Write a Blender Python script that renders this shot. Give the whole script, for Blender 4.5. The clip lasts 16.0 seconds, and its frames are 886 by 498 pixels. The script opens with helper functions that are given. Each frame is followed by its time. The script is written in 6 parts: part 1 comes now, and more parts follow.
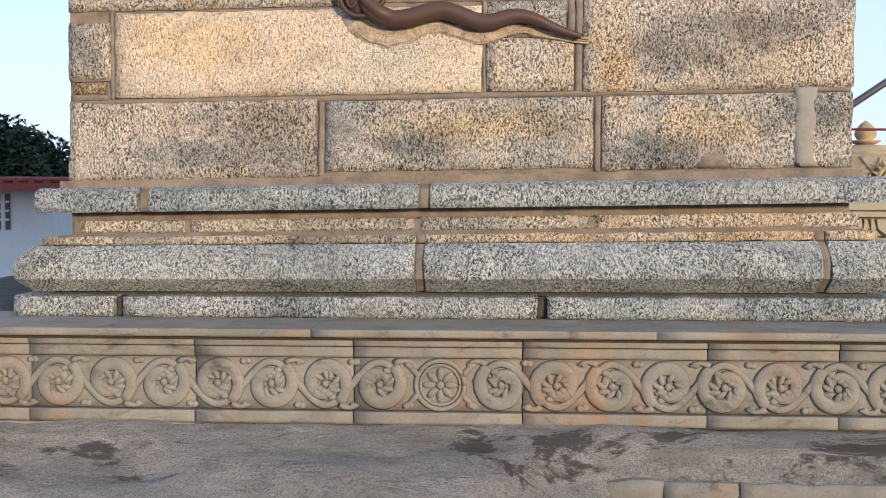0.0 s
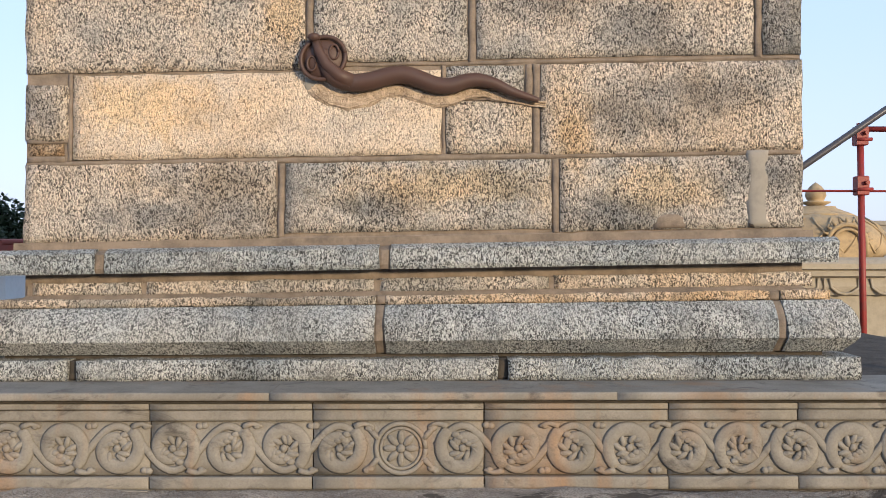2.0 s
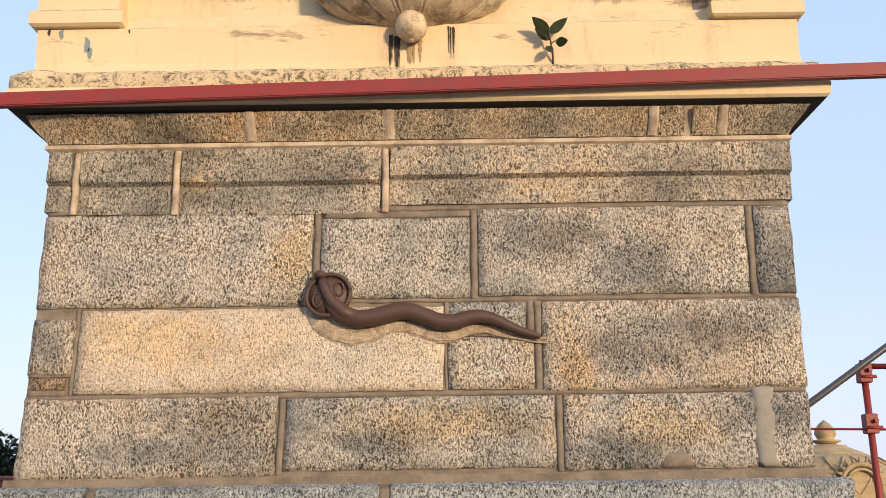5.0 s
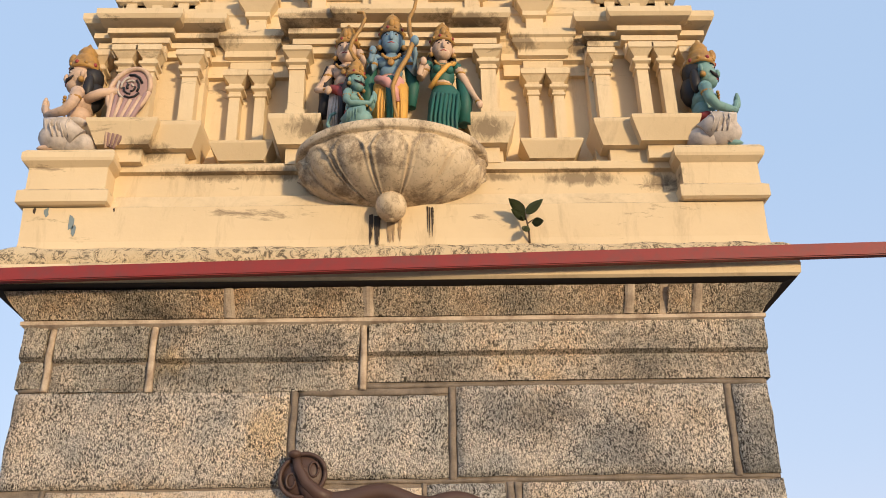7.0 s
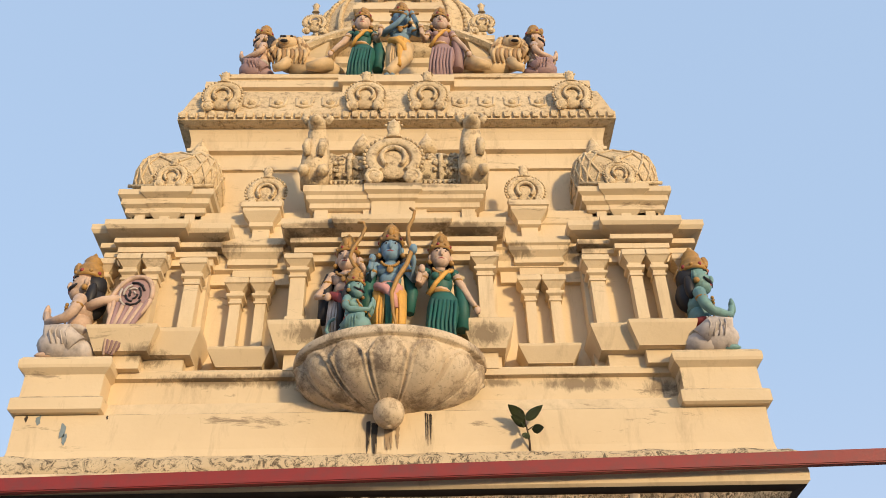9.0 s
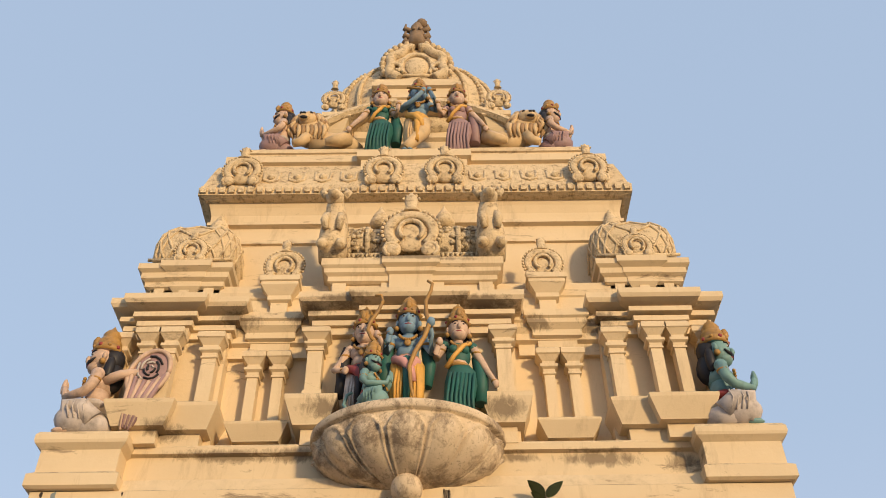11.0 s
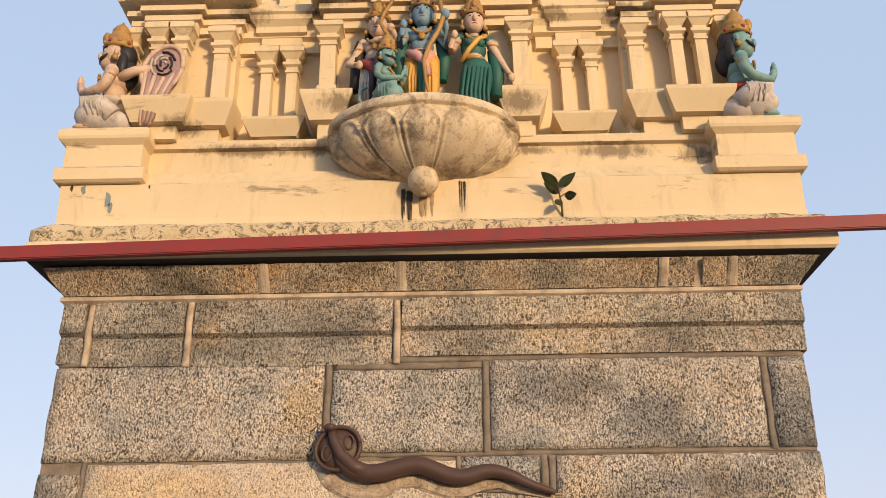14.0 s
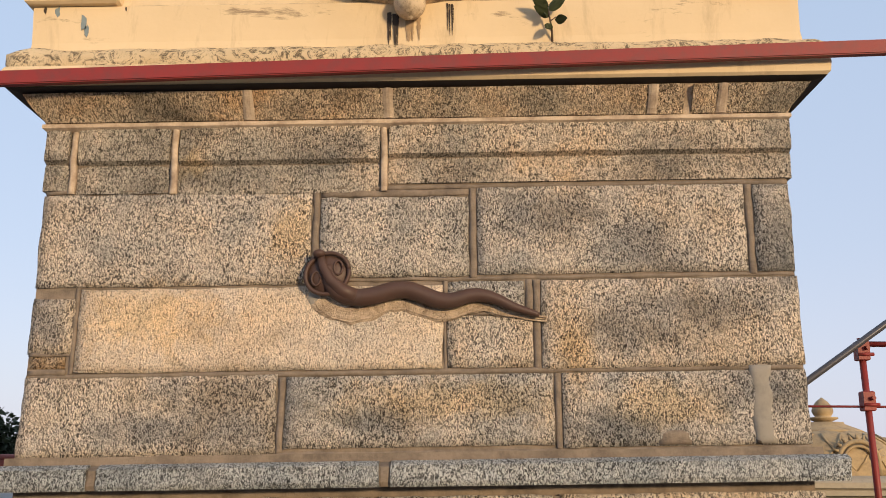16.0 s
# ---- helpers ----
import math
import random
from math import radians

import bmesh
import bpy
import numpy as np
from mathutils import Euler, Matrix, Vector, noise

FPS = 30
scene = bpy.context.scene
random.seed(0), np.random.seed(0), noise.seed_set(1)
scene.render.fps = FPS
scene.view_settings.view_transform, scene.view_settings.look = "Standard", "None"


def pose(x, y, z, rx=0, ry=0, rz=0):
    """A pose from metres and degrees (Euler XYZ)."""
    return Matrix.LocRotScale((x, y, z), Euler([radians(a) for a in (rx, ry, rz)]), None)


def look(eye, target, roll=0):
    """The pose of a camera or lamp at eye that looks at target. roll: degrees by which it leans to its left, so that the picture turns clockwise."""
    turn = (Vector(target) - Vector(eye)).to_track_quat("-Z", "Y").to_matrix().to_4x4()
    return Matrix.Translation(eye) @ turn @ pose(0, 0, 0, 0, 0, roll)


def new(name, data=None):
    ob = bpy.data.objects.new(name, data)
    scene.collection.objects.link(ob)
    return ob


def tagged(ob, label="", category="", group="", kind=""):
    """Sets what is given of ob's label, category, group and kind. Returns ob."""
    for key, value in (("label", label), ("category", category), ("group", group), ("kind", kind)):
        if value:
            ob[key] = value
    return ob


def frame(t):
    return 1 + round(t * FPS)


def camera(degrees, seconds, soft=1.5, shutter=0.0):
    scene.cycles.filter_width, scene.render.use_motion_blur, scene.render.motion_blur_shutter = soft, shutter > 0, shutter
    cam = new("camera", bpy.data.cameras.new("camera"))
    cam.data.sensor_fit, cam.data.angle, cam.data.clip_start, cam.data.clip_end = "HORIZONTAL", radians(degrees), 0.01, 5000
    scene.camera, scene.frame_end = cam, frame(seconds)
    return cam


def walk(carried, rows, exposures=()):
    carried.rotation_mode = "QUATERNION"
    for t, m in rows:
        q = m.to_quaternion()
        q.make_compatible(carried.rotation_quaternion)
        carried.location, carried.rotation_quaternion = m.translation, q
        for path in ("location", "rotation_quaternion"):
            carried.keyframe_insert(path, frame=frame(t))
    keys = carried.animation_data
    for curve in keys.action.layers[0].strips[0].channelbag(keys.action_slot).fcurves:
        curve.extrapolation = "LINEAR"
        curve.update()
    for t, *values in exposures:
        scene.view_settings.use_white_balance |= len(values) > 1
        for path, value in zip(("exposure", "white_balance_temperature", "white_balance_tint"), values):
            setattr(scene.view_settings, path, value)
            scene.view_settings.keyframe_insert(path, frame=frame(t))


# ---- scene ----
cam = camera(51.06, 16.0, soft=0.9)
EYE = (0.150, -4.104, 1.593)          # the viewer stands still and looks up and down
# seconds, yaw, pitch, roll
ROWS = [
    (0, 2.69, -3.51, 0.16),
    (0.5, 1.38, -2.43, 0.07),
    (1, 0.77, -1.76, 0.08),
    (1.5, 0.42, -0.89, 0.20),
    (2, 0.24, 0.26, -0.02),
    (2.5, 0.21, 1.68, -0.07),
    (3, 0.27, 2.84, -0.22),
    (3.5, 0.78, 6.89, -0.22),
    (4, 0.95, 10.54, 0.48),
    (4.2, 0.86, 11.55, 0.50),
    (6.3, -0.43, 20.55, -0.02),
    (6.5, -0.57, 21.87, 0.06),
    (7, -0.98, 25.63, -0.15),
    (7.5, -1.23, 28.79, -0.23),
    (8, -1.32, 32.11, -0.43),
    (8.5, -1.39, 34.74, -0.52),
    (9, -1.18, 38.28, -0.45),
    (9.2, -1.13, 39.74, -0.54),
    (11.3, 1.06, 42.77, 0.77),
    (11.5, 2.04, 41.21, 1.44),
    (12, 2.94, 36.55, 1.55),
    (12.5, 2.11, 33.11, 0.83),
    (13, 1.64, 30.12, 0.74),
    (13.5, 1.45, 26.71, 0.70),
    (14, 1.23, 24.04, 0.39),
    (14.5, 1.03, 22.17, 0.36),
    (15, 0.58, 19.91, 0.28),
    (15.5, 0.21, 17.41, 0.20),
    (16, 0.35, 13.42, 0.13),
]


def aim(yaw, pitch, roll):
    a, b = radians(yaw), radians(pitch)
    ahead = Vector((-math.sin(a) * math.cos(b), math.cos(a) * math.cos(b), math.sin(b)))
    return look(EYE, Vector(EYE) + ahead, roll)


walk(cam, [(t, aim(*r)) for t, *r in ROWS],
     exposures=[(0.0, 1.34, 5650, 10), (1.0, 1.26, 5720, 10), (3.0, 1.27, 5950, 10), (4.2, 1.27, 6250, 11), (6.3, 1.04, 6250, 11), (9.2, 0.95, 6250, 10), (11.3, 0.83, 6700, 12), (12.5, 1.0, 6750, 12), (14.0, 1.0, 6750, 14), (16.0, 0.94, 6600, 13)])

# ---- light ----
SUN_EL, SUN_AZ = 9.5, -34.0         # height, and turn from behind the viewer (minus: to the right), in degrees
world = bpy.data.worlds.new("world")
scene.world = world
world.use_nodes = True
wn = world.node_tree.nodes
sky = wn.new("ShaderNodeTexSky")
sky.sky_type = "NISHITA"
sky.sun_disc = False
sky.sun_elevation = radians(SUN_EL)
sky.sun_rotation = radians(180 + SUN_AZ)
sky.air_density, sky.dust_density, sky.ozone_density = 1.0, 2.0, 1.5
wn["Background"].inputs["Strength"].default_value = 0.15
haze = wn.new("ShaderNodeMix")            # evening haze pales the whole sky evenly
haze.data_type = "RGBA"
haze.inputs["Factor"].default_value = 0.84
where = wn.new("ShaderNodeTexCoord")
height = wn.new("ShaderNodeSeparateXYZ")
pale = wn.new("ShaderNodeValToRGB")       # thick and whitish near the horizon, thin and blue above
stops = pale.color_ramp.elements
stops.new(0.22)
stops.new(0.5)
for k, c in enumerate(((2.50, 2.55, 3.08), (2.02, 2.36, 3.0), (1.72, 2.22, 2.95), (1.66, 2.17, 2.92))):
    stops[k].color = (*c, 1)
world.node_tree.links.new(where.outputs["Generated"], height.inputs[0])
world.node_tree.links.new(height.outputs[2], pale.inputs[0])
world.node_tree.links.new(pale.outputs[0], haze.inputs["B"])
world.node_tree.links.new(sky.outputs[0], haze.inputs["A"])
world.node_tree.links.new(haze.outputs["Result"], wn["Background"].inputs[0])
sun = new("sun", bpy.data.lights.new("sun", "SUN"))
sun.data.energy, sun.data.angle, sun.data.color = 1.9, radians(5.0), (1.0, 0.74, 0.42)
e, a = radians(SUN_EL), radians(SUN_AZ)
sun.matrix_world = look((0, 0, 0), (math.sin(a) * math.cos(e), math.cos(a) * math.cos(e), -math.sin(e)))
sun.location = (8, -12, 9)


# ---- materials ----
class Mat:
    def __init__(self, name, rough=0.8, metal=0.0):
        self.m = bpy.data.materials.new(name)
        self.m.use_nodes = True
        self.t = self.m.node_tree
        self.b = self.t.nodes["Principled BSDF"]
        self.b.inputs["Roughness"].default_value = rough
        self.b.inputs["Metallic"].default_value = metal
        self.b.inputs["Specular IOR Level"].default_value = 0.3
        self.geo = self.t.nodes.new("ShaderNodeNewGeometry")
        self.pos = self.geo.outputs["Position"]

    def link(self, a, b):
        self.t.links.new(a, b)

    def scaled(self, sx, sy, sz):
        n = self.t.nodes.new("ShaderNodeMapping")
        n.inputs["Scale"].default_value = (sx, sy, sz)
        self.link(self.pos, n.inputs[0])
        return n.outputs[0]

    def noise(self, scale, detail=4.0, rough=0.6, vec=None, dist=0.0):
        n = self.t.nodes.new("ShaderNodeTexNoise")
        n.inputs["Scale"].default_value = scale
        n.inputs["Detail"].default_value = detail
        n.inputs["Roughness"].default_value = rough
        n.inputs["Distortion"].default_value = dist
        self.link(vec or self.pos, n.inputs["Vector"])
        return n.outputs[0]

    def ramp(self, fac, *stops):
        n = self.t.nodes.new("ShaderNodeValToRGB")
        el = n.color_ramp.elements
        while len(el) < len(stops):
            el.new(0.5)
        for s, (p, c) in zip(el, stops):
            s.position = p
            s.color = (*c, 1) if isinstance(c, tuple) else (c, c, c, 1)
        self.link(fac, n.inputs[0])
        return n.outputs[0]

    def mix(self, fac, a, b, mode="MIX"):
        n = self.t.nodes.new("ShaderNodeMix")
        n.data_type, n.blend_type = "RGBA", mode
        for sock, v in ((n.inputs["Factor"], fac), (n.inputs["A"], a), (n.inputs["B"], b)):
            if isinstance(v, (int, float)):
                sock.default_value = v
            elif isinstance(v, tuple):
                sock.default_value = (*v, 1)
            else:
                self.link(v, sock)
        return n.outputs["Result"]

    def math(self, op, a, b=0.0):
        n = self.t.nodes.new("ShaderNodeMath")
        n.operation, n.use_clamp = op, False
        for sock, v in ((n.inputs[0], a), (n.inputs[1], b)):
            if isinstance(v, (int, float)):
                sock.default_value = v
            else:
                self.link(v, sock)
        return n.outputs[0]

    def random(self):
        return self.t.nodes.new("ShaderNodeObjectInfo").outputs["Random"]

    def color(self, c):
        if isinstance(c, tuple):
            self.b.inputs["Base Color"].default_value = (*c, 1)
        else:
            self.link(c, self.b.inputs["Base Color"])
        return self

    def bump(self, h, strength, dist=0.01):
        n = self.t.nodes.new("ShaderNodeBump")
        n.inputs["Strength"].default_value = strength
        n.inputs["Distance"].default_value = dist
        self.link(h, n.inputs["Height"])
        self.link(n.outputs[0], self.b.inputs["Normal"])
        return self


# old weathering on the granite face: x, z, half width, half height of each patch
SOOTY = ((-0.82, 1.84, 0.42, 0.24), (-0.70, 1.76, 0.25, 0.20), (-1.15, 1.76, 0.35, 0.10), (0.62, 2.74, 0.36, 0.16), (1.05, 2.60, 0.30, 0.16), (0.98, 2.20, 0.36, 0.13), (1.30, 2.30, 0.42, 0.12), (1.66, 2.62, 0.14, 0.26),
         (-1.66, 2.24, 0.14, 0.16), (-0.12, 1.80, 0.24, 0.10), (0.86, 1.76, 0.24, 0.10), (-0.35, 3.04, 0.22, 0.13), (1.5, 1.95, 0.3, 0.12))
OCHRE = ((-0.58, 2.66, 0.13, 0.2), (0.12, 1.88, 0.6, 0.14), (-1.05, 2.97, 0.12, 0.1), (1.1, 1.88, 0.3, 0.14), (-1.2, 2.25, 0.4, 0.2), (0.72, 2.12, 0.12, 0.2))


def patches_of(m, spots, ragged, size=2.2):
    """Mask of ragged weathering patches: 1 inside, fading out at the rim."""
    total = None
    for x, z, w, h in spots:
        n = m.t.nodes.new("ShaderNodeMapping")
        n.inputs["Location"].default_value = (-x / w, 0, -z / h)
        n.inputs["Scale"].default_value = (1 / w, 0, 1 / h)
        m.link(m.pos, n.inputs[0])
        d = m.t.nodes.new("ShaderNodeVectorMath")
        d.operation = "LENGTH"
        m.link(n.outputs[0], d.inputs[0])
        total = d.outputs["Value"] if total is None else m.math("MINIMUM", total, d.outputs["Value"])
    edge = m.math("ADD", total, m.math("MULTIPLY", m.math("SUBTRACT", ragged, 0.5), size))
    return m.ramp(edge, (0.35, 0.9), (1.0, 0.0))


def granite(name, pale, dark, warm, warmth, speck=0.5, patches=False, pits=0.0):
    """Chiselled granite: dark worm-like pits between pale grains, upright tool marks, grey and ochre weathering by block."""
    m = Mat(name, 0.85)
    chisel = m.noise(1.0, 2, 0.6, m.scaled(128, 80, 74), 1.1)
    fine = m.noise(150, 2, 0.6)
    grain = m.math("ADD", m.math("MULTIPLY", chisel, 0.8), m.math("MULTIPLY", fine, 0.2))
    base = m.ramp(grain, (0.405 + pits, dark), (0.465 + pits, tuple(0.5 * (a + b) for a, b in zip(pale, dark))), (0.515 + pits, pale), (0.66, tuple(min(1, 1.22 * c) for c in pale)))
    worn = m.ramp(m.noise(5.0, 6, 0.7, None, 0.6), (0.45, 0.0), (0.66, 0.45))
    base = m.mix(worn, base, tuple(0.80 * a + 0.10 * b for a, b in zip(pale, dark)))
    tint = m.ramp(m.math("ADD", m.math("MULTIPLY", m.noise(1.9, 5, 0.65), 0.95), m.math("MULTIPLY", m.math("SUBTRACT", m.random(), 0.15), 0.2)),
                  (0.44, (0.60, 0.66, 0.72)), (0.56, (0.98, 0.98, 0.98)), (0.74, warm))
    col = m.mix(warmth, base, tint, "MULTIPLY")
    soot = m.ramp(m.noise(2.3, 7, 0.72, m.scaled(1, 1, 1.3), 0.5), (0.47, 1.0), (0.66, speck))
    col = m.mix(1.0, col, soot, "MULTIPLY")
    if patches:
        ragged = m.noise(7, 5, 0.7, None, 0.8)
        for spots, shade in ((SOOTY, (0.50, 0.53, 0.57)), (OCHRE, (1.06, 0.93, 0.72))):
            col = m.mix(patches_of(m, spots, ragged), col, m.mix(1.0, col, shade, "MULTIPLY"))
    m.color(col)
    return m.bump(m.math("ADD", grain, m.math("MULTIPLY", m.noise(14, 4), 0.5)), 1.0, 0.022).m


GRANITE = granite("granite_wall", (0.72, 0.63, 0.53), (0.065, 0.055, 0.048), (1.0, 0.87, 0.70), 0.8, 0.72, True, 0.02)
LEDGE = granite("granite_ledge", (0.56, 0.57, 0.555), (0.055, 0.057, 0.058), (1.0, 0.93, 0.85), 0.6, 0.55, False, 0.025)
PALEGRANITE = granite("limewashed_granite", (0.78, 0.66, 0.53), (0.24, 0.19, 0.145), (1.0, 0.88, 0.72), 0.6, 0.75, True, -0.02)
TANGRANITE = granite("tan_granite", (0.70, 0.58, 0.45), (0.075, 0.06, 0.045), (1.0, 0.82, 0.58), 0.9, 0.55, True, 0.015)
BROWN = granite("granite_cornice", (0.68, 0.53, 0.37), (0.11, 0.08, 0.055), (1.0, 0.78, 0.54), 1.0, 0.40, False, 0.02)

m = Mat("mortar", 0.95)
m.color(m.mix(m.ramp(m.noise(9, 6, 0.7), (0.4, 0.0), (0.65, 1.0)), (0.245, 0.195, 0.15), (0.14, 0.112, 0.088)))
MORTAR = m.bump(m.noise(60, 6, 0.7), 0.6, 0.01).m

# for dark joints, and for shade painted into the recesses between courses
m = Mat("dark_shade_mortar", 0.95)
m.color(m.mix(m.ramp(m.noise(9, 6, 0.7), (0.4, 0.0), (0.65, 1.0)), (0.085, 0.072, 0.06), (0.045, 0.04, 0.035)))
DARKMORTAR_SHADE = m.bump(m.noise(60, 6, 0.7), 0.6, 0.01).m

m = Mat("pale_mortar", 0.9)
m.color(m.mix(m.ramp(m.noise(7, 6, 0.7), (0.42, 0.0), (0.66, 1.0)), (0.55, 0.44, 0.33), (0.27, 0.20, 0.145)))
LIME = m.bump(m.noise(50, 6, 0.7), 0.6, 0.01).m

m = Mat("carved_stone", 0.8)
c = m.mix(m.ramp(m.noise(5, 5, 0.65), (0.35, 0.0), (0.7, 1.0)), (0.275, 0.252, 0.216), (0.175, 0.16, 0.135))
c = m.mix(m.ramp(m.noise(1.0, 4, 0.7, m.scaled(2.6, 2.0, 0.7), 0.4), (0.54, 0.0), (0.70, 0.7)), c, (0.30, 0.17, 0.085))
c = m.mix(m.ramp(m.noise(4.0, 8, 0.75, m.scaled(1, 1, 1.6), 1.0), (0.55, 0.0), (0.68, 0.85)), c, (0.06, 0.052, 0.047))
m.color(m.mix(m.ramp(m.noise(120, 3), (0.3, 0.3), (0.6, 0.0)), c, (0.12, 0.10, 0.085)))
CARVED = m.bump(m.noise(70, 5, 0.7), 0.35, 0.006).m

m = Mat("rock", 0.9)
c = m.mix(m.ramp(m.noise(6, 8, 0.75, m.scaled(0.6, 1.3, 2), 0.6), (0.36, 0.0), (0.64, 1.0)), (0.33, 0.29, 0.255), (0.58, 0.52, 0.46))
c = m.mix(m.ramp(m.noise(1.1, 9, 0.72, m.scaled(0.75, 1.6, 1), 0.5), (0.565, 0.0), (0.595, 0.88)), c, (0.075, 0.065, 0.056))
c = m.mix(m.ramp(m.noise(1.0, 5, 0.8, m.scaled(22, 60, 60), 0.8), (0.60, 0.0), (0.66, 0.8)), c, (0.07, 0.06, 0.052))
m.color(m.mix(m.ramp(m.noise(140, 4, 0.7), (0.40, 0.6), (0.54, 0.0)), c, (0.12, 0.105, 0.09)))
ROCK = m.bump(m.math("ADD", m.noise(9, 8, 0.8, m.scaled(0.6, 1.5, 1), 0.4), m.math("MULTIPLY", m.noise(90, 5, 0.7), 0.35)), 1.0, 0.05).m

m = Mat("cream_paint", 0.75)
c = m.mix(m.ramp(m.noise(1.6, 5, 0.6), (0.35, 0.0), (0.7, 1.0)), (0.68, 0.535, 0.34), (0.605, 0.465, 0.285))
c = m.mix(m.ramp(m.noise(1.0, 6, 0.75, m.scaled(7, 7, 1.6), 0.4), (0.54, 0.0), (0.78, 0.6)), c, (0.33, 0.235, 0.14))
up = m.t.nodes.new("ShaderNodeSeparateXYZ")
m.link(m.geo.outputs["Normal"], up.inputs[0])
grime = m.math("MULTIPLY", m.ramp(m.noise(6, 7, 0.75, m.scaled(1, 1, 0.8), 0.6), (0.45, 0.0), (0.6, 1.0)), m.ramp(up.outputs[2], (0.3, 0.0), (0.9, 0.85)))
c = m.mix(grime, c, (0.10, 0.075, 0.05))
c = m.mix(m.ramp(m.noise(1.0, 7, 0.75, m.scaled(2.2, 2.2, 9.0), 0.5), (0.60, 0.0), (0.68, 0.7)), c, (0.15, 0.10, 0.065))
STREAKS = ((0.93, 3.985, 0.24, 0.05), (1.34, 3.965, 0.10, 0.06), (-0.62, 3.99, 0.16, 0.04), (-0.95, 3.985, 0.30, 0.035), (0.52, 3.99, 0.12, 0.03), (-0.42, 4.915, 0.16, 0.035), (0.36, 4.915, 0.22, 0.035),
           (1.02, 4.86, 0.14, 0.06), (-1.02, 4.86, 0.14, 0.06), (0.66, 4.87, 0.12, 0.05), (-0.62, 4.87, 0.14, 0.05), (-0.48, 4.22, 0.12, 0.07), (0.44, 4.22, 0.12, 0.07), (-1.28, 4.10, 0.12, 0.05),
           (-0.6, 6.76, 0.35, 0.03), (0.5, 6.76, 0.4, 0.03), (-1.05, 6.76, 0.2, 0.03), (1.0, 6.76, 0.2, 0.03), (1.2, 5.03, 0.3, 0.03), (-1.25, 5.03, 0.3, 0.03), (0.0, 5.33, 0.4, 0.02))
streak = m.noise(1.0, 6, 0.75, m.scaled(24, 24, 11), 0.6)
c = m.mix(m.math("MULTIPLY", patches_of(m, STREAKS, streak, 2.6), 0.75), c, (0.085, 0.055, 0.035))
m.color(c)
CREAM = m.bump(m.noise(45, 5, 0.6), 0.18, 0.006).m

m = Mat("stained_cream", 0.85)
c = m.mix(m.ramp(m.noise(4, 5, 0.6), (0.35, 0.0), (0.7, 1.0)), (0.70, 0.56, 0.36), (0.60, 0.46, 0.28))
c = m.mix(m.ramp(m.noise(17, 8, 0.8, None, 1.5), (0.50, 0.0), (0.58, 0.92)), c, (0.10, 0.075, 0.05))
m.color(c)
ROUGHCREAM = m.bump(m.noise(30, 8, 0.75), 0.8, 0.02).m

m = Mat("relief_cream", 0.8)
c = m.mix(m.ramp(m.noise(3, 5, 0.6), (0.35, 0.0), (0.7, 1.0)), (0.68, 0.53, 0.33), (0.58, 0.44, 0.26))
m.color(m.mix(m.ramp(m.noise(24, 7, 0.8), (0.51, 0.0), (0.64, 0.75)), c, (0.17, 0.11, 0.065)))
RELIEF = m.bump(m.noise(60, 4, 0.65), 0.6, 0.016).m

m = Mat("lotus_plaster", 0.8)
c = m.mix(m.ramp(m.noise(3, 6, 0.7), (0.35, 0.0), (0.7, 1.0)), (0.66, 0.53, 0.37), (0.50, 0.385, 0.25))
c = m.mix(m.ramp(m.noise(1.0, 8, 0.78, m.scaled(6, 6, 4.5), 0.2), (0.47, 0.0), (0.60, 0.85)), c, (0.17, 0.12, 0.08))
c = m.mix(m.ramp(m.noise(38, 6, 0.75, None, 1.2), (0.54, 0.0), (0.66, 0.6)), c, (0.11, 0.08, 0.055))
LOTUS = m.color(c).bump(m.noise(50, 5, 0.6), 0.3, 0.006).m


def paint(name, col, rough=0.55, worn=0.25, metal=0.0):
    m = Mat(name, rough, metal)
    dirty = tuple(0.45 * v + 0.03 for v in col)
    c = m.mix(m.ramp(m.noise(14, 6, 0.7), (0.45, 0.0), (0.75, worn * 2)), col, dirty)
    return m.color(c).bump(m.noise(60, 4), 0.15, 0.004).m


SKIN = paint("pale_skin_paint", (0.56, 0.39, 0.28), 0.55, 0.4)
BLUE = paint("blue_skin_paint", (0.17, 0.27, 0.35), 0.55, 0.4)
TEAL = paint("teal_skin_paint", (0.17, 0.30, 0.285), 0.55, 0.4)
GREEN = paint("green_cloth_paint", (0.022, 0.11, 0.09), 0.55, 0.4)
YELLOW = paint("yellow_cloth_paint", (0.66, 0.36, 0.08))
PINK = paint("pink_cloth_paint", (0.60, 0.30, 0.27))
MAUVE = paint("mauve_cloth_paint", (0.33, 0.21, 0.20))
WHITE = paint("white_cloth_paint", (0.52, 0.45, 0.40), 0.7, 0.5)
GOLD = paint("gold_paint", (0.40, 0.22, 0.06), 0.45, 0.6)
HAIR = paint("black_paint", (0.02, 0.018, 0.02), 0.5)
MAROON = paint("red_cloth_paint", (0.30, 0.05, 0.05))
TAN = paint("tan_lion_paint", (0.60, 0.42, 0.22))
SNAKE = paint("brown_cobra_paint", (0.075, 0.042, 0.033), 0.5, 0.25)
RED = paint("red_steel", (0.23, 0.03, 0.028), 0.5, 0.4)
STEEL = paint("grey_steel", (0.09, 0.09, 0.105), 0.4, 0.2, 0.4)
WHITEWASH = paint("whitewash", (0.66, 0.66, 0.66), 0.8, 0.1)
ROOFRED = paint("roof_tile", (0.22, 0.055, 0.04), 0.7, 0.3)
SHRINE = paint("shrine_plaster", (0.40, 0.30, 0.175), 0.8, 0.45)
SHRINEWALL = paint("shrine_wall", (0.34, 0.30, 0.235), 0.8, 0.25)
